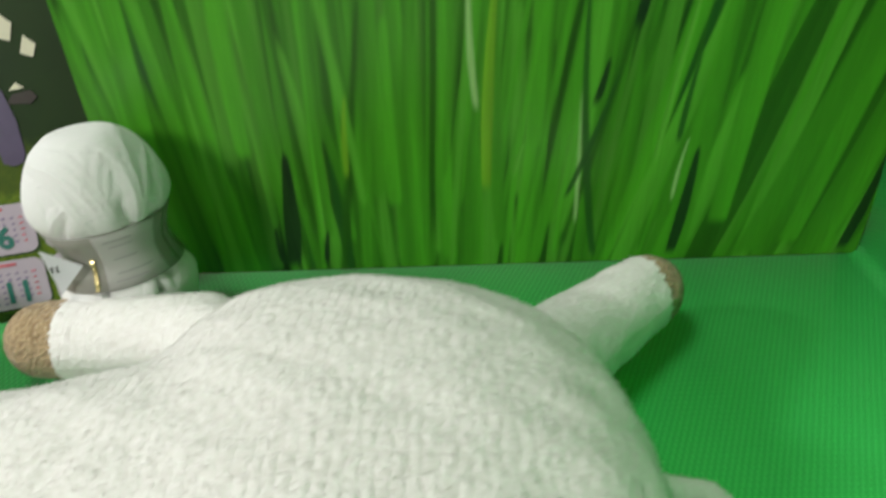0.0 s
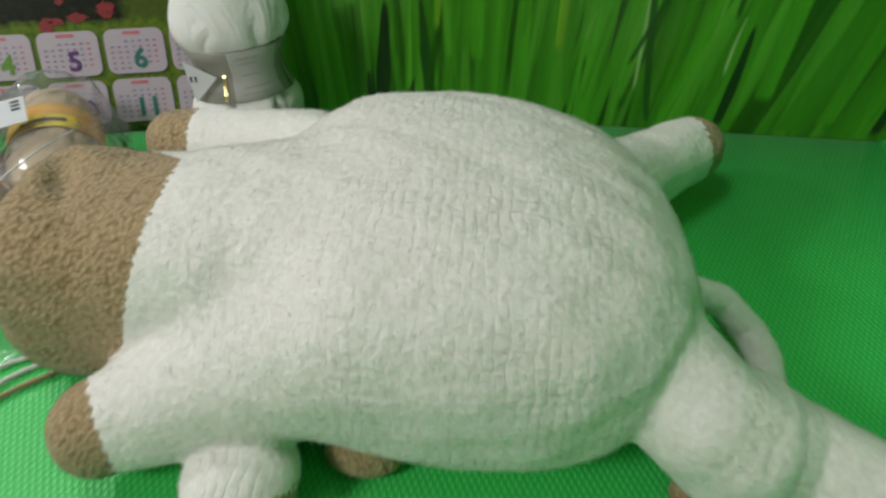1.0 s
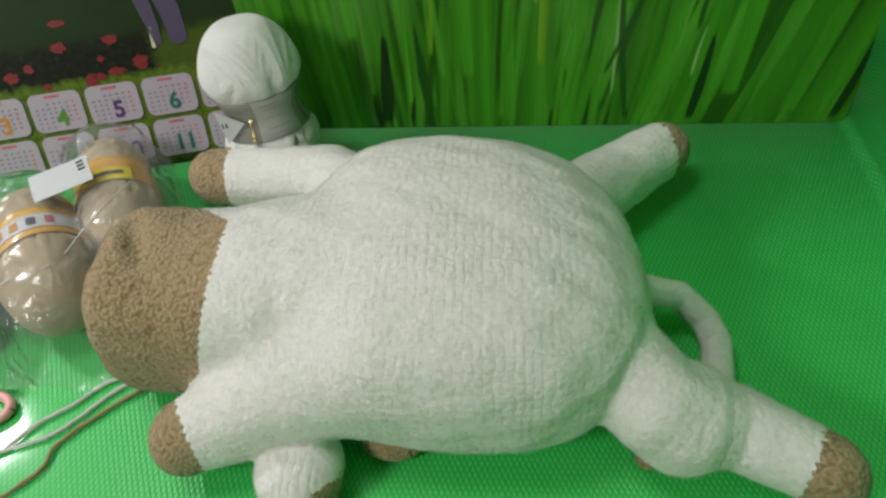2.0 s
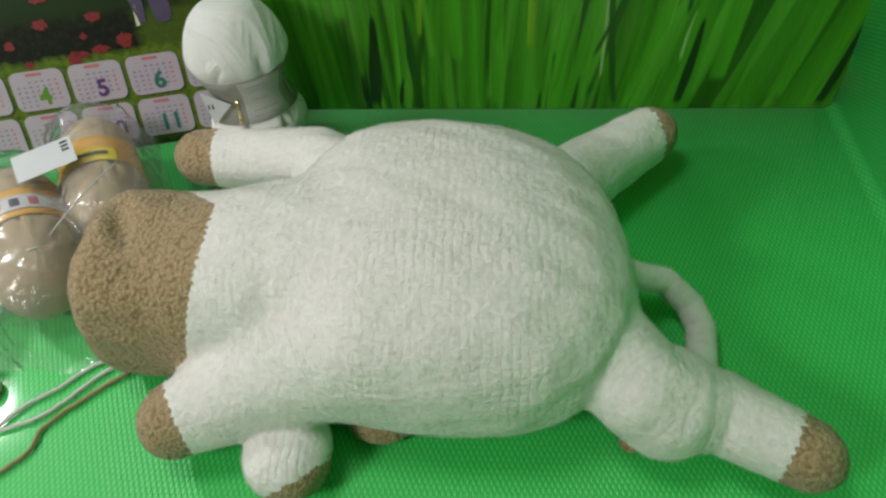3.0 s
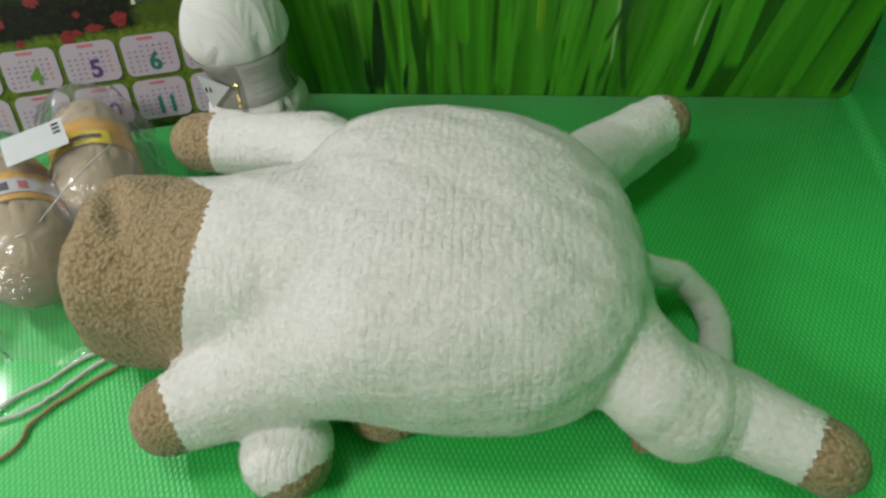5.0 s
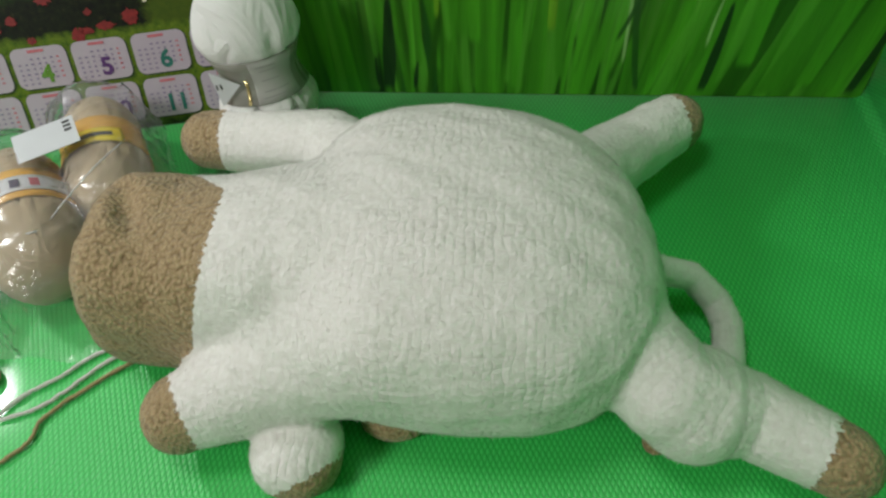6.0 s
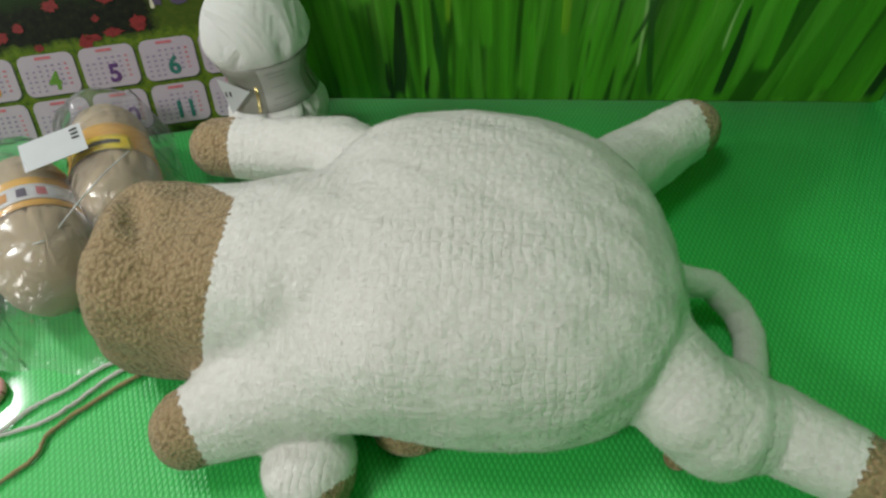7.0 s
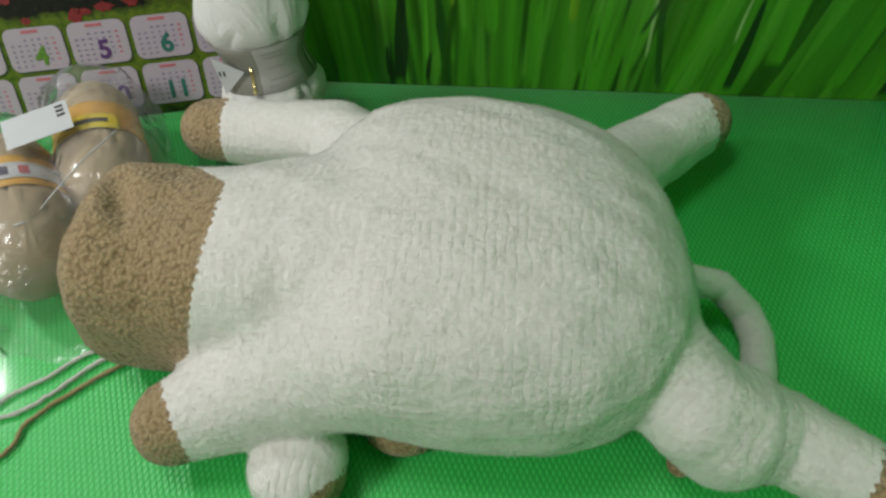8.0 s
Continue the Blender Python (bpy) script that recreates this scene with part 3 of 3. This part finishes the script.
def build_calendar():
    cal = empty("calendar")
    cal.matrix_world = pose(-0.27, 0.562, 0.001, 0, 0, 14) @ pose(0, 0, 0, -24, 0, 0)
    tagged(cal, "glossy picture calendar with lilac month boxes, leaning upright on the mat", "calendar")
    bm = bmesh.new()
    box(bm, (-0.34, 0, 0), (0.097, 0.0012, 0.36))
    part("sheet", bm, CAL_PAPER, cal, smooth=False)
    rng = random.Random(3)
    cells = []
    for row, v0, figures in ((0, 0.0565, ("", "3", "4", "5", "6", "")), (1, 0.0100, ("", "", "", "10", "11", ""))):
        for col, figure in enumerate(figures):
            cells.append((-0.269 + 0.0605 * col, v0, figure))
    inks = {"3": INK_ORANGE, "4": INK_GREEN, "5": INK_PURPLE, "6": INK_TEAL, "10": INK_PURPLE, "11": INK_TEAL}
    for u, v, figure in cells:
        bm = bmesh.new()
        plate(bm, round_rect(u + 0.0012, v - 0.0016, u + 0.0566, v + 0.0405, 0.008), -0.0002)
        part("box_shadow_print", bm, CELL_SHADOW, cal, smooth=False)
        bm = bmesh.new()
        plate(bm, round_rect(u, v, u + 0.0550, v + 0.0415, 0.008), -0.0005)
        cell = part("month_box", bm, CELL_PAPER, cal, smooth=False)
        bm = bmesh.new()
        plate(bm, [(u + 0.018, v + 0.0365), (u + 0.034, v + 0.0365), (u + 0.034, v + 0.0392), (u + 0.018, v + 0.0392)], -0.0008)
        part("month_name", bm, INK_RED, cell, "red month heading, unreadable", smooth=False)
        bm, red = bmesh.new(), bmesh.new()
        for r in range(6):
            for c in range(7):
                if (r == 5 and c > 2) or (r == 0 and c < 2):
                    continue
                cu, cv = u + 0.0065 + 0.0066 * c + rng.uniform(-0.0003, 0.0003), v + 0.0300 - 0.0050 * r
                w = rng.uniform(0.0010, 0.0016)
                plate(red if c > 5 else bm, [(cu - w, cv - 0.0008), (cu + w, cv - 0.0008), (cu + w, cv + 0.0008), (cu - w, cv + 0.0008)], -0.0008)
        part("day_figure_print", bm, INK_GREY, cell, smooth=False)
        part("day_figure_print", red, INK_RED, cell, smooth=False)
        if figure:
            lettering("month_number", figure, 0.0250, (u + 0.031, -0.0010, v + 0.0055), inks[figure], cell)
    for cu, cv, ru, rv in ((-0.020, 0.116, 0.009, 0.008), (-0.047, 0.110, 0.011, 0.005), (-0.075, 0.103, 0.007, 0.009), (-0.045, 0.143, 0.009, 0.005),
                           (-0.099, 0.142, 0.009, 0.006), (-0.066, 0.107, 0.008, 0.004), (-0.135, 0.125, 0.006, 0.005), (-0.094, 0.166, 0.010, 0.004),
                           (-0.155, 0.118, 0.008, 0.006), (-0.060, 0.125, 0.004, 0.004), (-0.122, 0.104, 0.005, 0.004)):
        bm = bmesh.new()
        plate(bm, blot(cu, cv, ru, rv, rng), -0.0003)
        part("printed_flower", bm, INK_CRIMSON, cal, smooth=False)
    for outline, ink in (([(0.000, 0.131), (0.007, 0.130), (0.008, 0.150), (0.006, 0.172), (0.000, 0.190), (-0.014, 0.190), (-0.007, 0.160)], INK_VIOLET),
                         ([(0.017, 0.131), (0.024, 0.128), (0.032, 0.130), (0.035, 0.137), (0.034, 0.165), (0.029, 0.188), (0.020, 0.200), (0.008, 0.196), (0.006, 0.186), (0.013, 0.160)], INK_VIOLET),
                         ([(-0.04, 0.185), (0.026, 0.183), (0.030, 0.215), (0.022, 0.235), (-0.05, 0.24), (-0.06, 0.21)], INK_DARK),
                         ([(0.030, 0.178), (0.048, 0.176), (0.054, 0.181), (0.050, 0.187), (0.036, 0.185)], INK_DARK),
                         ([(0.034, 0.188), (0.046, 0.189), (0.040, 0.194)], INK_CREAM),
                         ([(-0.004, 0.128), (0.000, 0.128), (0.000, 0.150), (-0.003, 0.148)], INK_CREAM),
                         ([(0.049, 0.216), (0.058, 0.212), (0.062, 0.222), (0.054, 0.230)], INK_CREAM),
                         ([(0.028, 0.232), (0.044, 0.226), (0.048, 0.240), (0.036, 0.252)], INK_CREAM)):
        bm = bmesh.new()
        plate(bm, outline, -0.0006)
        part("printed_shape", bm, ink, cal, smooth=False)
    return cal


build_calendar()


# ---- balls of yarn ----
def yarn_material(name, light, dark):
    k = Mat(name, light, 0.9, Sheen_Weight=0.2, Specular_IOR_Level=0.2)
    at = k.coords()
    rnd = k.node("ShaderNodeNewGeometry").outputs["Random Per Island"]
    fluff = k.noise(at, 700, 4.0, 0.7)
    k.colour(k.mix(k.math("MULTIPLY", k.math("ADD", rnd, fluff), 0.5), dark, light))
    k.bump(fluff, 0.0014)
    return k.m


WHITE_YARN = yarn_material("white_chenille_yarn", (0.87, 0.88, 0.86), (0.79, 0.80, 0.78))
TAN_YARN = yarn_material("beige_yarn", (0.57, 0.45, 0.29), (0.44, 0.34, 0.21))
TAIL_WHITE = yarn_material("white_loose_yarn", (0.84, 0.84, 0.80), (0.62, 0.62, 0.58))
TAIL_TAN = yarn_material("tan_loose_yarn", (0.47, 0.37, 0.19), (0.33, 0.25, 0.12))
BAND_GREY = plain("grey_glossy_band", (0.27, 0.27, 0.235), 0.30, 0.10, 40, 0.0002)
WRITING_GREY = plain("dark_grey_label_print", (0.33, 0.33, 0.32), 0.4, 0.1, 70, 0.0)
LABEL_GREY = plain("pale_grey_label", (0.42, 0.42, 0.40), 0.3, 0.08, 70, 0.0)
BAND_ORANGE = plain("orange_paper_band", (0.80, 0.42, 0.07), 0.4, 0.35, 30, 0.0002)
STICKER = plain("yellow_sticker", (0.85, 0.68, 0.02), 0.4, 0.06, 60, 0.0)
PAPER = plain("white_paper", (0.62, 0.64, 0.67), 0.5, 0.05, 50, 0.0002)
BLACK_INK = plain("black_print", (0.03, 0.03, 0.03), 0.5, 0.2, 90, 0.0)
GOLD = plain("gold_foil", (0.75, 0.62, 0.30), 0.22, 0.15, 60, 0.0003, Metallic=0.8)


def girth(s, waist, pinch):
    """Radius of a ball of yarn along its length, 0 to 1."""
    a = max(0.0, 1 - (2 * s - 1) ** 2)
    return (a ** 0.38) * (1 - pinch * math.exp(-((s - waist) / 0.14) ** 2))


def sector(bm, length, r, waist, pinch, s0, s1, a0, a1, over, steps=20, thick=0.0008):
    """A curved piece of paper wrapped round the ball."""
    rings = []
    for k in range(steps + 1):
        a = radians(a0 + (a1 - a0) * k / steps)
        ring = []
        for j in range(5):
            s = s0 + (s1 - s0) * j / 4
            g = (r * max(girth(s, waist, pinch), 0.2)) + over
            ring.append(bm.verts.new((g * math.cos(a), g * math.sin(a), s * length)))
        rings.append(ring)
    for p, q in zip(rings, rings[1:]):
        for j in range(4):
            bm.faces.new((p[j], q[j], q[j + 1], p[j + 1]))


def solid(ob, thick):
    m = ob.modifiers.new("thickness", "SOLIDIFY")
    m.thickness, m.offset = thick, 1.0
    return ob


def wound(name, length, r, waist, pinch, material, parent, seed, hanks, tilt, wide, high, ridge, pitch, ns=120, na=180):
    """A ball's winding: broad hanks that cross one another, each of many strands side by side."""
    rng = np.random.default_rng(seed)
    s = (1 - np.cos(np.pi * (np.arange(ns) + 0.5) / ns)) / 2
    S, A = np.meshgrid(s, 2 * np.pi * np.arange(na) / na, indexing="ij")
    lat = (S - 0.5) * np.pi
    unit = np.stack([np.cos(lat) * np.cos(A), np.cos(lat) * np.sin(A), np.sin(lat)], -1)
    lift = np.zeros_like(S)
    for k in range(hanks):
        a = rng.uniform(0, 2 * np.pi)
        way = np.array((math.cos(a), math.sin(a), rng.uniform(-tilt, tilt)))
        way /= np.linalg.norm(way)
        half, across = rng.uniform(*wide), unit @ way + rng.uniform(-0.3, 0.3)
        c = across / half
        hank = 0.0006 + 0.03 * high * k + high * np.sqrt(np.clip(1 - c * c, 0, 1)) + ridge * np.abs(np.sin(across * r / pitch * np.pi + k))
        lift = np.where(np.abs(c) < 1, np.maximum(lift, hank), lift)
    lift = (lift - high) * (1 - 0.85 * np.exp(-((S - waist) / 0.15) ** 4))
    g = np.maximum(r * np.array([girth(v, waist, pinch) for v in s])[:, None] * 0.97 + lift, 0.001)
    verts = np.stack([g * np.cos(A), g * np.sin(A), S * length], -1).reshape(-1, 3)
    i, j = (v.ravel() for v in np.meshgrid(np.arange(ns - 1), np.arange(na), indexing="ij"))
    q = np.stack([i * na + j, i * na + (j + 1) % na, (i + 1) * na + (j + 1) % na, (i + 1) * na + j], 1).tolist()
    q += [list(range(na))[::-1], list(range((ns - 1) * na, ns * na))]
    mesh = bpy.data.meshes.new(name)
    mesh.from_pydata(verts.tolist(), [], q)
    mesh.polygons.foreach_set("use_smooth", np.ones(len(mesh.polygons), bool))
    mesh.materials.append(material)
    ob = new(name, mesh)
    ob.parent = parent
    return ob


def build_white_skein():
    """Chenille wound in broad overlapping hanks, drawn in by the band."""
    length, r, waist, pinch = 0.178, 0.0520, 0.50, 0.30
    foot = Vector((-0.150, 0.535, 0.001))
    axis = Vector((-0.018, 0.028, 0.187)).normalized()
    turn = Vector((0, 0, 1)).rotation_difference(axis).to_matrix().to_4x4()
    ob = empty("yarn_skein")
    ob.matrix_world = Matrix.Translation(foot) @ turn
    tagged(ob, "white chenille yarn ball with a grey paper band, standing upright", "yarn ball")
    wound("yarn_winding", length, r, waist, pinch, WHITE_YARN, ob, 15, 26, 0.50, (0.11, 0.24), 0.0062, 0.0007, 0.0040, 150, 220)
    for name, material, s0, s1, a0, a1, over, thick in (
            ("paper_band", BAND_GREY, 0.38, 0.63, 0, 360, 0.0018, 0.0004), ("band_label", LABEL_GREY, 0.385, 0.625, -80, -22, 0.0028, 0.0003),
            ("gold_strip", GOLD, 0.39, 0.52, -92, -88, 0.0034, 0.0003)):
        bm = bmesh.new()
        sector(bm, length, r, waist, pinch, s0, s1, a0, a1, over, 40)
        solid(part(name, bm, material, ob), thick)
    for j in range(7):
        bm = bmesh.new()
        sector(bm, length, r, waist, pinch, 0.41 + 0.029 * j, 0.417 + 0.029 * j, -72 + 3 * (j % 2), -42 + 9 * math.sin(j * 2), 0.0034, 8)
        part("label_writing", bm, WRITING_GREY, ob, "faint unreadable line of print")
    bm = bmesh.new()
    tri = [(-0.027, 0.070), (-0.004, 0.091), (-0.031, 0.106)]
    plate(bm, tri, -0.045, 0.0006)
    corner = part("paper_corner", bm, PAPER, ob, "folded white paper corner of the band", smooth=False)
    bm = bmesh.new()
    for j in range(2):
        u = -0.0275 + 0.004 * j
        plate(bm, [(u, 0.088), (u + 0.0015, 0.088), (u + 0.0015, 0.093), (u, 0.093)], -0.0458, 0.0002)
    part("paper_print", bm, BLACK_INK, corner, smooth=False)
    return ob


build_white_skein()


def lying(x0, y0, x1, y1, z, spin=0):
    """Pose of a ball that lies along the mat from the first point to the second."""
    d = Vector((x1 - x0, y1 - y0, 0)).normalized()
    turn = Vector((0, 0, 1)).rotation_difference(d).to_matrix().to_4x4()
    return Matrix.Translation((x0, y0, z)) @ turn @ pose(0, 0, 0, 0, 0, spin)


BAGGED = ((-0.336, 0.530, -0.258, 0.380, 0.0405, 0.040, 21), (-0.384, 0.444, -0.284, 0.300, 0.0445, 0.044, 22), (-0.468, 0.417, -0.383, 0.272, 0.0425, 0.042, 23))


def build_bagged(i):
    x0, y0, x1, y1, z, r, seed = BAGGED[i]
    m = lying(x0, y0, x1, y1, z)
    length = math.hypot(x1 - x0, y1 - y0)
    words = ("beige yarn ball with orange band and yellow sticker, in a bag", "beige yarn ball with an orange and white band, in the bag",
             "beige yarn ball with an orange band, deep in the bag")[i]
    ob = empty("yarn_skein")
    ob.matrix_world = m
    tagged(ob, words, "yarn ball")
    wound("yarn_winding", length, r, 0.45, 0.10, TAN_YARN, ob, seed, 40, 0.34, (0.08, 0.17), 0.0022, 0.0011, 0.0024)
    ob["group"] = "bagged yarn balls"
    up = math.degrees(math.atan2(*(m.to_3x3().inverted() @ Vector((0, 0, 1))).yx))
    bm = bmesh.new()
    sector(bm, length, r, 0.45, 0.10, 0.36, 0.60, 0, 360, 0.0022, 40)
    solid(part("paper_band", bm, BAND_ORANGE, ob), 0.0004)
    if i == 0:
        bm = bmesh.new()
        sector(bm, length, r, 0.45, 0.10, 0.48, 0.62, up - 40, up + 40, 0.0034, 16)
        st = solid(part("sticker", bm, STICKER, ob, "bright yellow sticker"), 0.0004)
        bm = bmesh.new()
        sector(bm, length, r, 0.45, 0.10, 0.53, 0.57, up - 26, up + 24, 0.0042, 10)
        part("sticker_print", bm, BLACK_INK, st)
    else:
        bm = bmesh.new()
        sector(bm, length, r, 0.45, 0.10, 0.42, 0.55, up - 75, up + 60, 0.0032, 24)
        lab = solid(part("band_label", bm, PAPER, ob, "white strip of the band"), 0.0003)
        for k, ink in enumerate((INK_RED, INK_VIOLET, INK_ORANGE, INK_ORANGE)):
            bm = bmesh.new()
            sector(bm, length, r, 0.45, 0.10, 0.45, 0.52, up - 34 + 20 * k, up - 24 + 20 * k, 0.0040, 6)
            part("label_print", bm, ink, lab)
    return ob


for number in range(3):
    build_bagged(number)


def film_material():
    k = Mat("clear_plastic_film", (0.9, 0.93, 0.95), 0.14)
    k.t.nodes.remove(k.b)
    clear = k.node("ShaderNodeBsdfTransparent")
    clear.inputs[0].default_value = (0.95, 0.96, 0.97, 1)
    gloss = k.node("ShaderNodeBsdfGlossy")
    gloss.inputs["Roughness"].default_value = 0.20
    haze = k.node("ShaderNodeBsdfDiffuse")
    haze.inputs[0].default_value = (0.8, 0.82, 0.84, 1)
    at = k.coords()
    crease = k.voronoi(k.scaled(at, (1.0, 0.55, 1)), 62, "DISTANCE_TO_EDGE")
    bump = k.node("ShaderNodeBump")
    bump.inputs["Distance"].default_value = 0.0035
    crumpled = k.ramp(k.noise(at, 13, 2.0), [(0.44, (0.15, 0.15, 0.15)), (0.58, (1, 1, 1))])
    k.link(k.math("MULTIPLY", crumpled, k.math("ADD", k.math("MULTIPLY", crease, 2.2), k.noise(at, 60, 3.0, 0.6, 1.0))), bump.inputs["Height"])
    k.link(bump.outputs[0], gloss.inputs["Normal"])
    fres = k.node("ShaderNodeFresnel")
    fres.inputs["IOR"].default_value = 1.5
    k.link(bump.outputs[0], fres.inputs["Normal"])
    a, b = k.node("ShaderNodeMixShader"), k.node("ShaderNodeMixShader")
    a.inputs[0].default_value = 0.11
    k.link(clear.outputs[0], a.inputs[1])
    k.link(haze.outputs[0], a.inputs[2])
    k.link(k.math("MULTIPLY", fres.outputs[0], 1.3), b.inputs[0])
    k.link(a.outputs[0], b.inputs[1])
    k.link(gloss.outputs[0], b.inputs[2])
    k.link(b.outputs[0], k.out.inputs["Surface"])
    return k.m


FILM = film_material()
SEAM = plain("whitish_film_seam", (0.78, 0.80, 0.80), 0.15, 0.2, 300, 0.0003)


def build_bag():
    """Thin film drawn over the three balls, flat on the mat round them."""
    bm = bmesh.new()
    n, m = 96, 104
    x0, x1, y0, y1 = -0.56, -0.222, 0.255, 0.60
    rows, wide = [], {}
    for i in range(n + 1):
        row = []
        for j in range(m + 1):
            x, y = x0 + (x1 - x0) * i / n, y0 + (y1 - y0) * j / m
            # the edge behind follows the calendar's foot
            y = min(y, 0.553 + 0.25 * (x + 0.27))
            p = Vector((x, y))
            top, out = 0.0, 9.0
            for ax, ay, bx, by, zc, r, _ in BAGGED:
                a, b = Vector((ax, ay)), Vector((bx, by))
                e = (b - a).normalized() * r * 0.55
                a, b = a + e, b - e
                h = max(0.0, min(1.0, (p - a).dot(b - a) / (b - a).length_squared))
                d = (p - (a + (b - a) * h)).length
                out = min(out, d - r)
                if d < r:
                    top = max(top, zc + math.sqrt(r * r - d * d))
            fold = noise.fractal(Vector((x * 26, y * 20, 3.1)), 1.0, 2.0, 3)
            ridge = abs(noise.noise(Vector(((x + 0.6 * y) * 34, (y - 0.4 * x) * 11, 0.5))))
            if out < 0:
                z = max(top, 0.062) + 0.0055 + 0.002 * fold + 0.003 * (0.5 - ridge)
            else:
                z = 0.066 * max(0.0, 1 - out / 0.026) ** 1.6 + 0.004 + 0.003 * max(0, fold) + 0.006 * ridge * min(1, out / 0.02)
            row.append(bm.verts.new((x, y, max(z, 0.0025))))
            wide[row[-1]] = out
        rows.append(row)
    for p, q in zip(rows, rows[1:]):
        for j in range(m):
            if min(wide[c] for c in (p[j], q[j], q[j + 1], p[j + 1])) < (0.027 if p[j].co.y < 0.40 else 0.016):
                bm.faces.new((p[j], q[j], q[j + 1], p[j + 1]))
    bmesh.ops.delete(bm, geom=[c for c in bm.verts if not c.link_faces], context="VERTS")
    bag = empty("plastic_bag", (0, 0, 0))
    part("film", bm, FILM, bag).visible_shadow = False
    for points in (((-0.262, 0.440, 0.080), (-0.272, 0.400, 0.084), (-0.285, 0.360, 0.080), (-0.294, 0.335, 0.074)),
                   ((-0.290, 0.330, 0.083), (-0.325, 0.318, 0.078), (-0.360, 0.300, 0.060), (-0.400, 0.285, 0.040))):
        bm = bmesh.new()
        tube(bm, spline(points, 18), 0.0007, 6)
        part("seam", bm, SEAM, bag, "whitish welded seam of the bag")
    tagged(bag, "clear crinkled plastic bag over three beige yarn balls", "plastic bag")
    tag = empty("price_tag", (-0.321, 0.428, 0.0935))
    tag.rotation_euler = Euler((radians(4), radians(-3), radians(33)))
    tagged(tag, "white paper price tag with small black print, on the bag", "price tag")
    bm = bmesh.new()
    box(bm, (-0.027, -0.0185, 0), (0.027, 0.0185, 0.0005))
    part("paper", bm, PAPER, tag, smooth=False)
    for k in range(3):
        bm = bmesh.new()
        v = 0.011 - 0.0055 * k
        box(bm, (0.017, v, 0.0006), (0.0235, v + 0.0030, 0.0008))
        part("print_bar", bm, BLACK_INK, tag, smooth=False)


build_bag()


# ---- loose yarn ends and scissors ----
def build_tail(points, material, label, seed):
    rng = random.Random(seed)
    pts = spline(points, 44)
    pts = [p + Vector((rng.gauss(0, 0.0003), rng.gauss(0, 0.0003), 0)) for p in pts]
    bm = bmesh.new()
    tube(bm, pts, [0.0017 * rng.uniform(0.85, 1.15) for _ in pts], 8)
    return tagged(part("yarn_end", bm, material), label, "yarn end", "loose yarn ends")


build_tail([(-0.215, 0.285, 0.003), (-0.252, 0.263, 0.003), (-0.269, 0.245, 0.003), (-0.291, 0.228, 0.003), (-0.303, 0.213, 0.003), (-0.312, 0.200, 0.0025)], TAIL_WHITE,
           "white chenille yarn end trailing from the muzzle over the mat", 1)
build_tail([(-0.205, 0.283, 0.003), (-0.235, 0.261, 0.003), (-0.256, 0.237, 0.003), (-0.276, 0.216, 0.003), (-0.300, 0.205, 0.003), (-0.335, 0.190, 0.003)], TAIL_WHITE,
           "white chenille yarn end trailing from the muzzle over the mat", 2)
build_tail([(-0.195, 0.275, 0.003), (-0.222, 0.255, 0.003), (-0.242, 0.237, 0.003), (-0.262, 0.216, 0.003), (-0.271, 0.202, 0.003), (-0.272, 0.188, 0.003),
            (-0.284, 0.172, 0.003), (-0.300, 0.158, 0.003)], TAIL_TAN, "tan yarn end trailing from the muzzle over the mat", 3)

PINK = plain("pink_plastic", (0.86, 0.42, 0.42), 0.35, 0.08, 50, 0.0)
STEEL = plain("scissor_steel", (0.55, 0.55, 0.56), 0.25, 0.06, 80, 0.0, Metallic=1.0)


def build_scissors():
    ob = empty("scissors", (-0.339, 0.228, 0.0))
    tagged(ob, "small scissors with pink plastic handles, lying on the mat", "scissors")
    for cx, cy in ((-0.003, 0.008), (-0.006, -0.026)):
        bm = bmesh.new()
        loop = [(cx + 0.019 * math.cos(a), cy + 0.0135 * math.sin(a), 0.0052) for a in (2 * math.pi * i / 28 for i in range(29))]
        tube(bm, loop, 0.0042, 10, False)
        part("handle", bm, PINK, ob)
    for y0, y1, y2 in ((0.006, -0.012, -0.006), (-0.024, -0.006, -0.012)):
        bm = bmesh.new()
        tube(bm, [(-0.020, y0, 0.005), (-0.04, (y0 + y1) / 2, 0.005), (-0.06, y1, 0.005)], [0.004, 0.0035, 0.003], 8)
        part("shank", bm, PINK, ob)
        bm = bmesh.new()
        box(bm, (-0.14, -0.003, 0), (-0.055, 0.003, 0.0014), pose(0, y2, 0.004 if y1 < -0.01 else 0.0056))
        part("blade", bm, STEEL, ob, smooth=False)
    bm = bmesh.new()
    tube(bm, [(-0.062, -0.009, 0.003), (-0.062, -0.009, 0.0082)], 0.003, 12)
    part("pivot", bm, STEEL, ob)


build_scissors()
